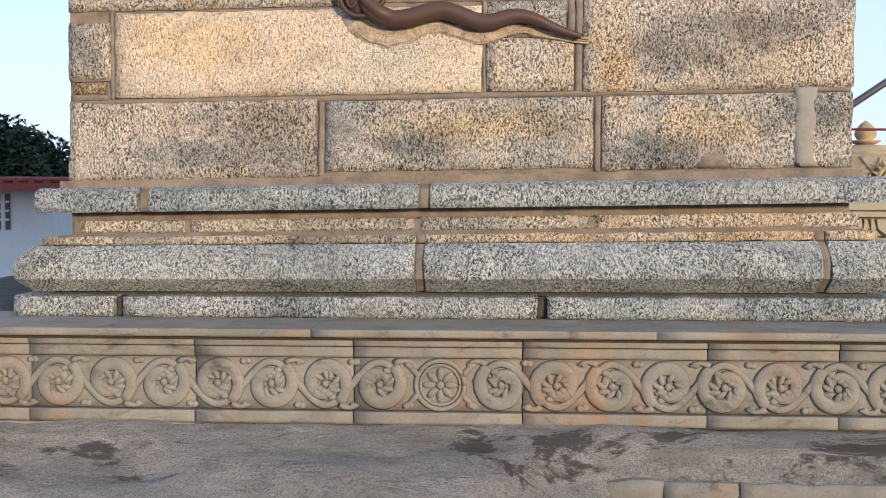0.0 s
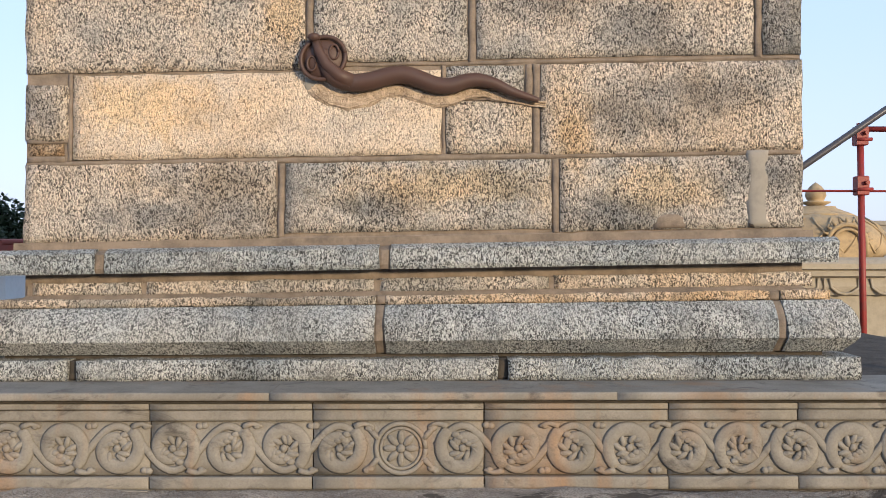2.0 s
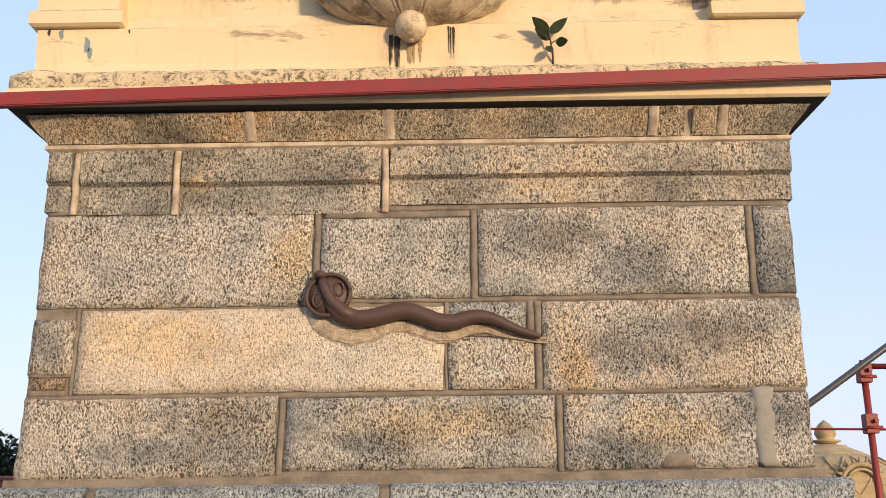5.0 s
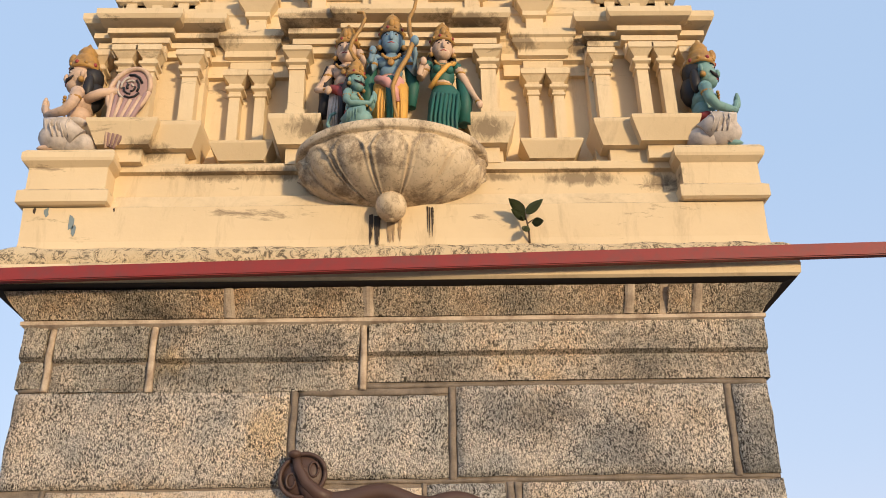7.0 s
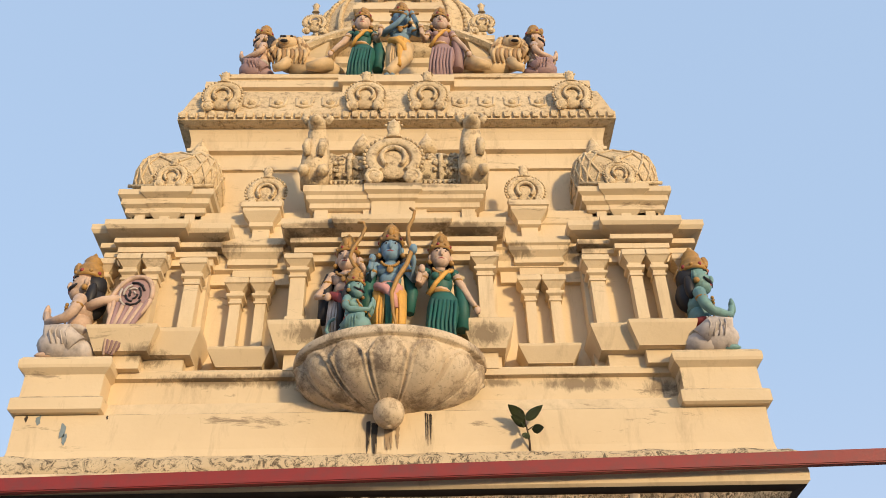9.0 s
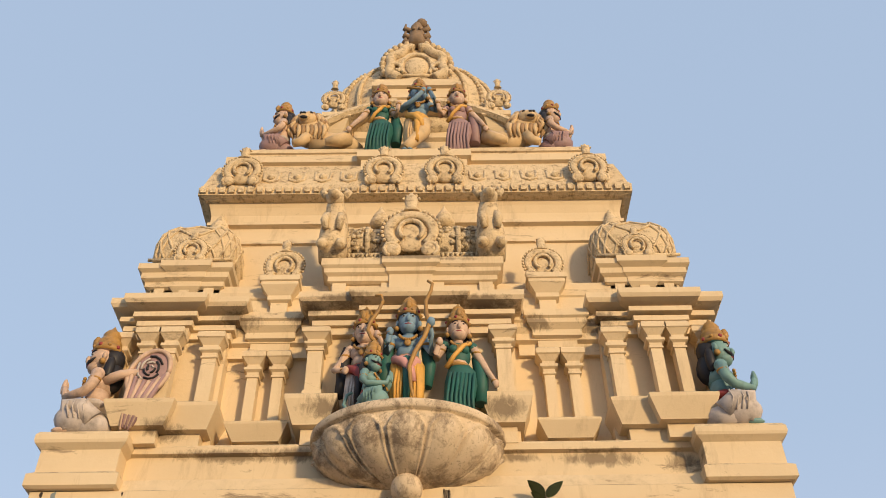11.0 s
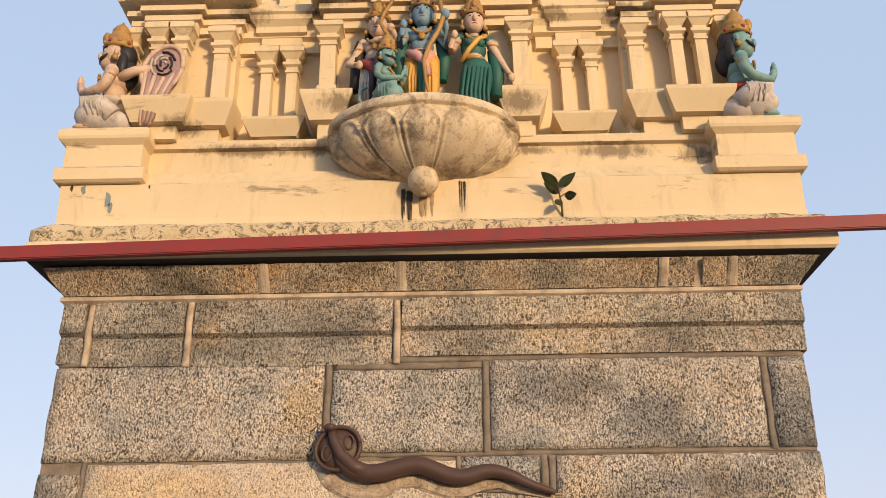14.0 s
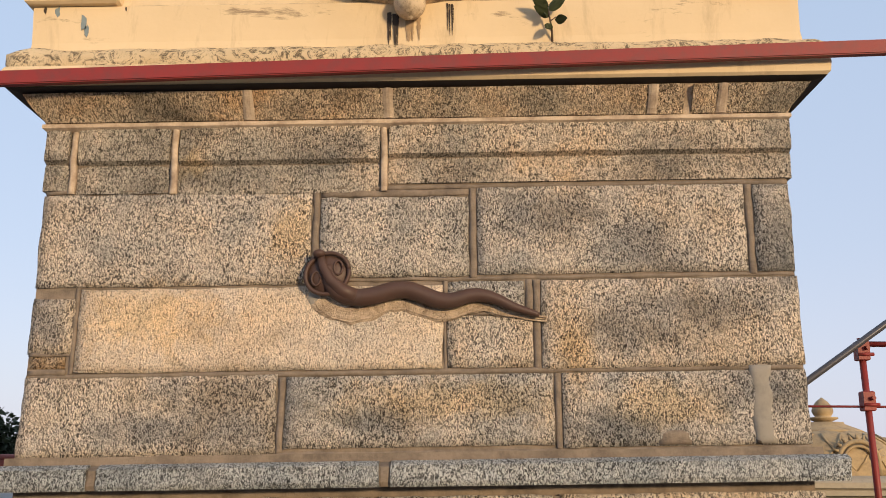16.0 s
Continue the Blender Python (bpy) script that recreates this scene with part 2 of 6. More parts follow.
BARK = paint("bark", (0.10, 0.07, 0.05), 0.9, 0.3)
LEAF = paint("leaf", (0.065, 0.08, 0.03), 0.5, 0.3)
DARKLEAF = paint("tree_leaf", (0.014, 0.026, 0.010), 0.6, 0.2)
m = Mat("scar_plaster", 0.95)
c = m.mix(m.ramp(m.noise(16, 6, 0.75, None, 0.8), (0.42, 0.0), (0.60, 1.0)), (0.66, 0.52, 0.38), (0.40, 0.30, 0.21))
c = m.mix(m.ramp(m.noise(38, 6, 0.8, None, 1.0), (0.56, 0.0), (0.64, 0.85)), c, (0.14, 0.095, 0.065))
SCAR = m.color(c).bump(m.noise(40, 7, 0.8), 1.0, 0.02).m
DIRT = paint("brown_dirt", (0.36, 0.25, 0.145), 0.95, 0.5)
# black for stains and cracks, and for the shade painted under the cornice slab
SOOTSHADE = paint("soot", (0.05, 0.038, 0.03), 0.95, 0.3)
BLUEFLAKE = paint("blue_paint_flake", (0.20, 0.25, 0.27), 0.9, 0.3)
PLASTER = paint("grey_plaster", (0.27, 0.245, 0.21), 0.9, 0.3)

# ---- helpers of the build ----
SLOPE, LEANING = 0.0165, 0.020       # how far the old masonry has settled and leans
LEVELS = (0.66, 0.90, 1.25, 1.57, 2.00, 2.44, 2.88, 3.18, 3.40, 3.60, 4.05, 4.60, 4.95, 5.38, 5.75, 6.20, 6.84, 7.40, 8.50)
BATTER = (0.002, 0.004, 0.0075, 0.0122, 0.016, 0.0185, 0.0178, 0.0168, 0.0155, 0.015, 0.0135, 0.0125, 0.012, 0.010, 0.010, 0.009, 0.0085, 0.006, 0.005)
SUNK = (-0.028, -0.029, -0.020, -0.014, -0.003, 0.006, 0.011, 0.014, 0.0195, 0.017, 0.0165, 0.015, 0.0155, 0.004, 0.003, -0.005, -0.010, -0.020, -0.025)


def settle(x, y, z):
    """The masonry is not true: it draws in a little upward, its courses climb to the right above the plinth and the tower leans to the left."""
    k = min(1.0, max(0.0, (z - 1.02) / 0.5))
    x2 = x - LEANING * max(0.0, z - 3.3)
    return Vector((x2 * (1 - float(np.interp(z, LEVELS, BATTER))), y, z + x * (0.002 + (SLOPE - 0.002) * k) - float(np.interp(z, LEVELS, SUNK))))


def part(name, bm, mats, parent=None, label="", smooth=False, settled=True):
    """One mesh object from a bmesh, under a thing or a part."""
    if settled:
        for v in bm.verts:
            v.co = settle(*v.co)
    bmesh.ops.recalc_face_normals(bm, faces=bm.faces)
    me = bpy.data.meshes.new(name)
    bm.to_mesh(me)
    bm.free()
    for mt in mats if isinstance(mats, (list, tuple)) else [mats]:
        me.materials.append(mt)
    if smooth:
        me.shade_smooth()
    ob = new(name, me)
    if parent is not None:
        ob.parent = parent
        ob.matrix_parent_inverse = parent.matrix_world.inverted()
    if label:
        tagged(ob, label)
    return ob


def thing(name, at, label, category, group="", kind=""):
    ob = new(name)
    ob.empty_display_size = 0.1
    ob.location = at
    ob.matrix_world = Matrix.Translation(at)
    return tagged(ob, label, category, group, kind)


def stack(bm, x0, x1, y0, y1, prof, back=False):
    """A solid of stacked rectangles: prof is (spread, z) upward; spread widens it at the sides and the front."""
    rings = []
    for p, z in prof:
        yb = y1 + (p if back else 0)
        rings.append([bm.verts.new(v) for v in ((x0 - p, y0 - p, z), (x1 + p, y0 - p, z), (x1 + p, yb, z), (x0 - p, yb, z))])
    for a, b in zip(rings, rings[1:]):
        for i in range(4):
            bm.faces.new((a[i], a[(i + 1) % 4], b[(i + 1) % 4], b[i]))
    bm.faces.new(rings[0][::-1])
    bm.faces.new(rings[-1])
    return bm


def tube(bm, pts, radii, n=7, mat=0, flat=1.0):
    pts = [Vector(p) for p in pts]
    if isinstance(radii, (int, float)):
        radii = [radii] * len(pts)
    rings = []
    up = Vector((0, 1, 0))
    for i, p in enumerate(pts):
        d = (pts[min(i + 1, len(pts) - 1)] - pts[max(i - 1, 0)]).normalized()
        ref = up if abs(d.dot(up)) < 0.95 else Vector((1, 0, 0))
        u = d.cross(ref).normalized()
        w = u.cross(d).normalized()
        rings.append([bm.verts.new(p + radii[i] * (math.cos(q) * u + flat * math.sin(q) * w)) for q in (2 * math.pi * k / n for k in range(n))])
    for a, b in zip(rings, rings[1:]):
        for k in range(n):
            f = bm.faces.new((a[k], a[(k + 1) % n], b[(k + 1) % n], b[k]))
            f.material_index, f.smooth = mat, True
    for r in (rings[0][::-1], rings[-1]):
        f = bm.faces.new(r)
        f.material_index = mat


def blob(bm, c, r, mat=0, seg=10, rings=7, turn=None):
    if isinstance(r, (int, float)):
        r = (r, r, r)
    m = Matrix.Translation(c) @ (turn or Matrix()) @ Matrix.Diagonal((*r, 1))
    got = bmesh.ops.create_uvsphere(bm, u_segments=seg, v_segments=rings, radius=1, matrix=m)
    for v in got["verts"]:
        for f in v.link_faces:
            f.material_index, f.smooth = mat, True


def lathe(bm, cx, cy, prof, n=16, mat=0):
    rings = [[bm.verts.new((cx + r * math.cos(2 * math.pi * k / n), cy + r * math.sin(2 * math.pi * k / n), z)) for k in range(n)] for r, z in prof]
    for a, b in zip(rings, rings[1:]):
        for k in range(n):
            f = bm.faces.new((a[k], a[(k + 1) % n], b[(k + 1) % n], b[k]))
            f.smooth, f.material_index = True, mat
    bm.faces.new(rings[0][::-1])
    bm.faces.new(rings[-1])


def stone(x0, x1, z0, z1, yf, depth=0.12, cell=0.05, rough=0.004, seed=0, prof=None, ends=(False, False), wobble=0.008):
    """A dressed block with a worn, uneven face and rounded arrises. prof(v) gives the face's set-out over its height."""
    bm = bmesh.new()
    nx, nz = max(3, int((x1 - x0) / cell)), max(4, int((z1 - z0) / cell * 1.4))
    if prof:
        nz = max(nz, 20)
    grid = []
    for j in range(nz + 1):
        v = j / nz
        line = []
        for i in range(nx + 1):
            u = i / nx
            x, z = x0 + u * (x1 - x0), z0 + v * (z1 - z0)
            edge = min(min(u, 1 - u) * (x1 - x0), (min(v, 1 - v) * (z1 - z0)) if not prof else 1)
            rnd = max(0.0, 1 - edge / 0.016) ** 2 * 0.007 * min(1.0, wobble / 0.007)
            wob = noise.noise((x * 9 + seed * 3.1, z * 9, seed)) * wobble
            y = yf + rnd + rough * 1.6 * noise.noise((x * 14, seed * 7.7, z * 14)) - (prof(v) if prof else 0)
            ex = wob if i in (0, nx) else 0
            ez = wob if j in (0, nz) and not prof else 0
            turn = (ends[2](v) if len(ends) > 2 else prof(v) if prof else 0) * ((u < 0.001 and ends[0]) * -1 + (u > 0.999 and ends[1]) * 1)
            line.append(bm.verts.new((x + ex + turn, y, z + ez)))
        grid.append(line)
    for j in range(nz):
        for i in range(nx):
            f = bm.faces.new((grid[j][i], grid[j][i + 1], grid[j + 1][i + 1], grid[j + 1][i]))
            f.smooth = not prof
    rim = grid[0] + [g[-1] for g in grid[1:]] + grid[-1][-2::-1] + [g[0] for g in grid[-2:0:-1]]
    back = [bm.verts.new((v.co.x, yf + depth, v.co.z)) for v in rim]
    for k in range(len(rim)):
        bm.faces.new((rim[k], back[k], back[(k + 1) % len(rim)], rim[(k + 1) % len(rim)]))
    return bm


# ---- ground ----
def rock_height(x, y):
    d = -0.44 - y
    base = 0.625 - 0.10 * d if d < 0.55 else max(0.0, 0.57 - 0.45 * (d - 0.55))
    if d < -0.3:
        base = 0.5
    if d > 0.31 and x > 0.56:
        base = min(base, 0.36)            # the rock is cut away before the step
    wave = 0.045 * noise.fractal((x * 0.9, y * 3.0, 3.3), 1.0, 2.1, 5) + 0.02 * noise.noise((x * 5, y * 9, 1.7))
    fade = max(0.0, 1 - max(0.0, math.hypot(x, y + 1) - 3.5) / 2)
    step = 0.10 * min(1.0, max(0.0, (0.75 * noise.noise((x * 1.3, 4.4, 0)) + d - 0.27) / 0.14)) if d > 0 else 0
    return (base + 0.028) * fade + wave * fade - step * fade * (0.5 + 0.5 * math.sin(x * 1.1 + 2.2))


bm = bmesh.new()
NX, NY = 150, 96
gx = [-5.2 + 10.4 * i / NX for i in range(NX + 1)]
gy = [-6.5 + 7.5 * (1 - (1 - j / NY) ** 1.0) for j in range(NY + 1)]
vs = [[bm.verts.new((x, y, rock_height(x, y))) for x in gx] for y in gy]
for j in range(NY):
    for i in range(NX):
        f = bm.faces.new((vs[j][i], vs[j][i + 1], vs[j + 1][i + 1], vs[j + 1][i]))
        f.smooth = True
# the same sheet goes on to the horizon
rim = vs[0] + [r[-1] for r in vs[1:]] + vs[-1][-2::-1] + [r[0] for r in vs[-2:0:-1]]
for v in rim:
    v.co.z = 0.0
last = rim
for far in (2.0, 8.0, 60.0, 900.0):
    ring = [bm.verts.new((v.co.x * far, (v.co.y + 2.7) * far - 2.7, -0.002 * far)) for v in rim]
    for k in range(len(rim)):
        q = (k + 1) % len(rim)
        bm.faces.new((last[k], last[q], ring[q], ring[k]))
    last = ring
tagged(part("ground", bm, ROCK, settled=False), "grey weathered bedrock with dark patches, hollows and ledges", "ground", kind="structure")

# ---- plinth with the carved frieze ----
plinth = thing("carved_plinth", (0, 0.4, 0.5), "beige stone plinth with a carved scroll frieze, on bedrock", "plinth", kind="structure")
PX = (-3.1, -2.42, -1.72, -1.032, -0.383, 0.298, 1.029, 1.542, 2.25, 2.95)
bm = stack(bmesh.new(), -3.08, 3.08, -0.40, 4.2, [(0, 0.0), (0, 1.0)])
# dark core paints the shade in the gaps under the nosing and between bands
part("plinth_core", bm, DARKMORTAR_SHADE, plinth)
for i, (a, b) in enumerate(zip(PX, PX[1:])):
    g = 0.0025
    for nm, z0, z1, yf, d in (("lower_band", 0.632, 0.681, -0.435, 0.06), ("carved_panel", 0.686, 0.896, -0.415, 0.04),
                              ("upper_band", 0.902, 0.944, -0.432, 0.06), ("cap_band", 0.949, 0.972, -0.440, 0.07)):
        part(nm, stone(a + g, b - g, z0, z1, yf, d, 0.09, 0.0012, i + z0, wobble=0.0012), CARVED, plinth)
for i, (a, b) in enumerate(((-3.12, -1.9), (-1.898, -0.55), (-0.548, 0.82), (0.822, 1.9), (1.902, 3.12))):
    part("nosing", stone(a, b, 0.990, 1.022, -0.475, 0.5, 0.1, 0.0015, i + 50, wobble=0.002), CARVED, plinth)
for i, (a, b) in enumerate(((-3.1, -2.1), (-2.095, -1.475), (-1.470, -1.335), (-1.33, -1.03))):
    part("footing_stone", stone(a, b, 0.36, 0.585 - 0.01 * i, -0.44, 0.1, 0.09, 0.003, i + 70), CARVED, plinth)
    part("footing_course", stone(a, b - 0.004, 0.587, 0.630, -0.452, 0.1, 0.09, 0.003, i + 75), CARVED, plinth)


def scroll(cx, cz, up, hand):
    """One turn of the vine: a curling stem with a rim, a curled leaf of many lobes within and buds in the corners."""
    bm = bmesh.new()
    pts, rad = [], []
    for k in range(34):
        q = k / 33
        ang = (-0.95 + 2 * math.pi * 1.18 * q)
        r = 0.090 * (1 - 0.74 * q ** 1.3)
        pts.append((cx + hand * r * -math.cos(ang), -0.418, cz + up * r * math.sin(ang)))
        rad.append(0.012 + 0.022 * math.sin(math.pi * min(1, 0.15 + 0.85 * q)) ** 0.8 * (1 - 0.45 * q))
    tube(bm, pts, rad, 8, flat=0.42)
    tube(bm, [(x + 0.16 * (cx - x), -0.417, z + 0.16 * (cz - z)) for x, y, z in pts[:24]], 0.006, 5)
    # the stem swings over to the next turn
    tube(bm, [(cx - hand * 0.06 * (1 - u) - hand * 0.135 * u, -0.418, cz - up * (0.085 + 0.012 * math.sin(math.pi * u))) for u in (0, 0.25, 0.5, 0.75, 1)], [0.015, 0.013, 0.011, 0.009, 0.007], 6)
    rnd = random.Random(int(cx * 1000) + 7)
    for k in range(9):
        ang = 2 * math.pi * k / 9 + rnd.random() * 0.4
        r = 0.040 + 0.016 * rnd.random()
        if math.sin(ang) * up > -0.75:
            blob(bm, (cx + r * math.cos(ang) + hand * 0.006, -0.418, cz + r * math.sin(ang) * 0.8), (0.030, 0.013, 0.0125), seg=8, rings=5, turn=Matrix.Rotation(-ang + hand * 0.5, 4, "Y"))
    for k in range(4):
        blob(bm, (cx + hand * (0.026 - 0.018 * k), -0.420, cz - up * (0.018 + 0.012 * k)), (0.019, 0.010, 0.013), seg=7, rings=5)
    blob(bm, (cx, -0.421, cz), (0.016, 0.011, 0.016), seg=8, rings=5)
    for dx, dz in ((0.108, 0.088), (-0.108, 0.088), (0.095, -0.09)):
        blob(bm, (cx + hand * dx, -0.417, cz + up * dz), (0.017, 0.010, 0.014), seg=7, rings=5)
    return bm


MX = -0.033
for s in (-1, 1):
    bm = bmesh.new()
    tube(bm, [(MX + s * (0.14 + 0.02 * k), -0.417, 0.791 + 0.088 * math.cos(math.pi * ((0.14 + 0.02 * k) - 0.245) / 0.2215)) for k in range(98)], 0.017, 6, flat=0.5)
    part("vine", bm, CARVED, plinth)
    for k in range(9):
        part("scroll", scroll(MX + s * (0.245 + 0.2215 * k), 0.791, 1 if k % 2 else -1, s), CARVED, plinth)
bm = bmesh.new()
for r, t in ((0.098, 0.011), (0.080, 0.007)):
    tube(bm, [(MX + r * math.cos(2 * math.pi * k / 40), -0.418, 0.79 + r * math.sin(2 * math.pi * k / 40)) for k in range(41)], t, 6)
for k in range(8):
    ang = 2 * math.pi * k / 8
    blob(bm, (MX + 0.043 * math.cos(ang), -0.417, 0.79 + 0.043 * math.sin(ang)), (0.030, 0.011, 0.0145), seg=10, rings=6, turn=Matrix.Rotation(-ang, 4, "Y"))
blob(bm, (MX, -0.42, 0.79), (0.018, 0.016, 0.018))
for s in (-1, 1):
    for q in (-1, 1):
        tube(bm, [(MX + s * (0.09 + 0.05 * u), -0.417, 0.79 + q * (0.04 + 0.05 * u)) for u in (0, 0.3, 0.6, 1)], [0.014, 0.013, 0.011, 0.006], 6)
        blob(bm, (MX + s * 0.125, -0.417, 0.79 + q * 0.08), (0.022, 0.010, 0.014), seg=8, rings=5)
part("medallion", bm, CARVED, plinth)

step = thing("rock_step", (1.4, -0.7, 0.3), "brown cut-stone step set before the bedrock", "step")
for i, (a, b) in enumerate(((0.565, 0.80), (0.806, 1.07), (1.076, 1.62), (1.626, 2.6))):
    part("step_stone", stone(a, b, 0.20, 0.515 + 0.012 * math.sin(3 * i), -0.765, 0.32, 0.05, 0.006, 200 + i, wobble=0.012), CARVED, step)

# ---- granite tower below ----
tower = thing("temple_tower", (0, 1.78, 1.02), "granite temple tower with cream-painted sculpted upper tiers", "temple tower")
YB = 3.56
part("wall_core", stack(bmesh.new(), -1.738, 1.738, 0.015, YB, [(0, 1.0), (0, 3.2)]), MORTAR, tower)


def course(name, z0, z1, yf, xs, mat, depth=0.14, gap=0.010, prof=None, rough=0.004, seed=0, lift=None, cell=0.05, turned=False):
    for i, (a, b) in enumerate(zip(xs, xs[1:])):
        ga = gap if i else 0
        gb = gap if i < len(xs) - 2 else 0
        dz0, dz1 = lift[i] if lift else (0, 0)
        part(name, stone(a + ga, b - gb, z0 + dz0, z1 + dz1, yf, depth, cell, rough, seed + i, prof, (bool(turned) and i == 0, bool(turned) and i == len(xs) - 2) + ((turned,) if callable(turned) else ())), mat, tower)


course("base_stone", 1.024, 1.118, -0.150, (-1.935, -1.463, 0.391, 1.925), LEDGE, 0.3, 0.022, seed=1)
for x in (-1.463, 0.391):
    part("pointing", stone(x - 0.026, x + 0.026, 1.025, 1.112, -0.118, 0.1, 0.012, 0.008, x), DARKMORTAR_SHADE, tower)
# bed coloured near black as the shade line below the bulb
part("moulding_bed", stack(bmesh.new(), -1.80, 1.80, -0.045, YB + 0.07, [(0, 1.02), (0, 1.37)]), DARKMORTAR_SHADE, tower)
BULB = lambda v: -0.008 - 0.07 * (1 - v / 0.27) if v < 0.27 else -0.075 * max(0.0, (v - 0.42) / 0.58) ** 2
course("bulb_stone", 1.136, 1.352, -0.165, (-1.93, -0.139, 1.592, 1.925), LEDGE, 0.26, 0.022, BULB, seed=5, turned=lambda v: -0.085 * (1 - math.sqrt(max(0.0, 1 - ((v - 0.5) / 0.5) ** 2))))
course("fillet_stone", 1.353, 1.392, -0.072, (-1.845, -0.139, 1.592, 1.835), TANGRANITE, 0.2, 0.022, seed=7, rough=0.003)
for x in (-0.139, 1.592):
    part("pointing", stone(x - 0.026, x + 0.026, 1.138, 1.35, -0.148, 0.1, 0.012, 0.006, x, BULB), MORTAR, tower)
    part("pointing", stone(x - 0.026, x + 0.026, 1.352, 1.392, -0.064, 0.05, 0.012, 0.006, x), MORTAR, tower)
part("recess_bed", stack(bmesh.new(), -1.72, 1.72, -0.012, YB, [(0.03, 1.385), (0.02, 1.398), (0.002, 1.412), (0, 1.462)]), MORTAR, tower)
course("recess_stone", 1.408, 1.468, -0.022, (-1.70, -1.2, -0.16, 0.62, 1.775), GRANITE, 0.1, 0.012, seed=9)
LIP = lambda v: -0.012 * max(0, 1 - v / 0.18) - 0.05 * max(0, (v - 0.80) / 0.20) ** 1.3
course("ledge_stone", 1.510, 1.622, -0.100, (-1.868, -1.375, -0.121, 1.868), LEDGE, 0.3, 0.024, LIP, seed=13)
for x in (-1.375, -0.121):
    part("pointing", stone(x - 0.028, x + 0.028, 1.512, 1.616, -0.084, 0.1, 0.012, 0.006, x, LIP), MORTAR, tower)
# dark strip that paints the ledge's shadow on the recess
part("ledge_gap", stack(bmesh.new(), -1.74, 1.74, 0.03, YB, [(0, 1.455), (0, 1.53)]), DARKMORTAR_SHADE, tower, "joint under the ledge, darkened with painted shade")
part("ledge_bed", stack(bmesh.new(), -1.78, 1.78, -0.03, YB, [(0, 1.525), (0, 1.655)]), MORTAR, tower)

course("wall_stone", 1.668, 1.998, 0.0, (-1.752, -0.594, 0.642, 1.752), GRANITE, seed=20, gap=0.020, lift=((-0.012, 0.012), (0.012, 0.0), (0.0, 0.0)))
course("wall_stone", 2.150, 2.378, 0.0, (-1.752, -1.556), GRANITE, seed=30, lift=((-0.03, -0.005),))
course("wall_stone", 2.050, 2.105, 0.004, (-1.745, -1.578), BROWN, seed=31)
course("wall_stone", 2.028, 2.432, 0.0, (-1.536, 0.128), PALEGRANITE, seed=33, lift=((0.0, -0.02),))
course("wall_stone", 2.028, 2.262, 0.0, (0.150, 0.536), GRANITE, seed=34)
course("wall_stone", 2.290, 2.425, 0.006, (0.150, 0.50), GRANITE, seed=35)
course("wall_stone", 2.018, 2.425, 0.0, (0.578, 1.752), GRANITE, seed=36)
course("wall_stone", 2.445, 2.868, 0.0, (-1.752, -0.488), GRANITE, seed=40, lift=((-0.02, -0.005),))
course("wall_stone", 2.452, 2.832, 0.0, (-0.446, 0.246), GRANITE, seed=41)
course("wall_stone", 2.456, 2.872, 0.0, (0.288, 1.538), GRANITE, seed=42)
course("wall_stone", 2.452, 2.868, 0.0, (1.580, 1.752), GRANITE, seed=43)
BAND = lambda v: 0.022 * min(1, max(0, (v - 0.46) / 0.04)) - 0.012 * math.exp(-((v - 0.455) / 0.03) ** 2)
course("band_stone", 2.888, 3.180, 0.004, (-1.765, -1.628, -1.147, -0.153, 1.775), TANGRANITE, 0.16, 0.022, BAND, seed=50,
       lift=((0, 0), (-0.02, 0), (-0.03, 0), (0.01, 0.0)))
# mortar pointing in the joints, a hand-struck ribbon that stops short of the stones
for z0, z1 in ((1.630, 1.664), (2.000, 2.025), (2.431, 2.449), (2.869, 2.889)):
    part("pointing", stone(-1.748, 1.748, z0, z1, 0.006, 0.04, 0.04, 0.006, 100 + z0, wobble=0.007), MORTAR, tower)
for x0, x1, z0, z1 in ((-0.608, -0.580, 1.66, 2.0), (0.628, 0.656, 1.66, 2.0), (-1.562, -1.541, 2.02, 2.43), (0.133, 0.146, 2.02, 2.27), (0.541, 0.573, 2.02, 2.43), (0.128, 0.15, 2.26, 2.43),
                       (-0.483, -0.451, 2.44, 2.87), (0.251, 0.283, 2.44, 2.87), (1.543, 1.575, 2.44, 2.87), (-1.643, -1.613, 2.87, 3.19), (-1.163, -1.131, 2.86, 3.19), (-0.169, -0.137, 2.86, 3.19)):
    part("pointing", stone(x0, x1, z0, z1, 0.004 if z1 < 3 else -0.008, 0.05, 0.012, 0.006, 120 + x0 * 3, wobble=0.006), MORTAR if z1 < 3 else LIME, tower)
for x0, x1, z0, z1 in ((-1.748, -1.56, 2.108, 2.125), (0.15, 0.54, 2.266, 2.286), (-1.745, -1.57, 2.022, 2.046), (0.505, 0.54, 2.28, 2.43), (-0.446, 0.246, 2.836, 2.868)):
    part("pointing", stone(x0, x1, z0, z1, 0.006, 0.04, 0.03, 0.006, 140 + x0 * 3, wobble=0.005), MORTAR, tower)
part("cornice_bed", stack(bmesh.new(), -1.75, 1.75, 0.0, YB, [(0, 3.17), (0.030, 3.188), (0.030, 3.206), (0.018, 3.212), (0.062, 3.30), (0.09, 3.335), (0.10, 3.352)], True), LIME, tower)
# black sheet on the soffit: algae, with the slab's shade put into the colour
part("algae_line", stack(bmesh.new(), -1.80, 1.80, -0.03, YB + 0.05, [(0.05, 3.336), (0.118, 3.3485)], True), SOOTSHADE, tower, "black line of algae and painted shade under the slab")
CYMA = lambda v: 0.085 * v ** 1.4 + 0.012 * math.sin(math.pi * v)
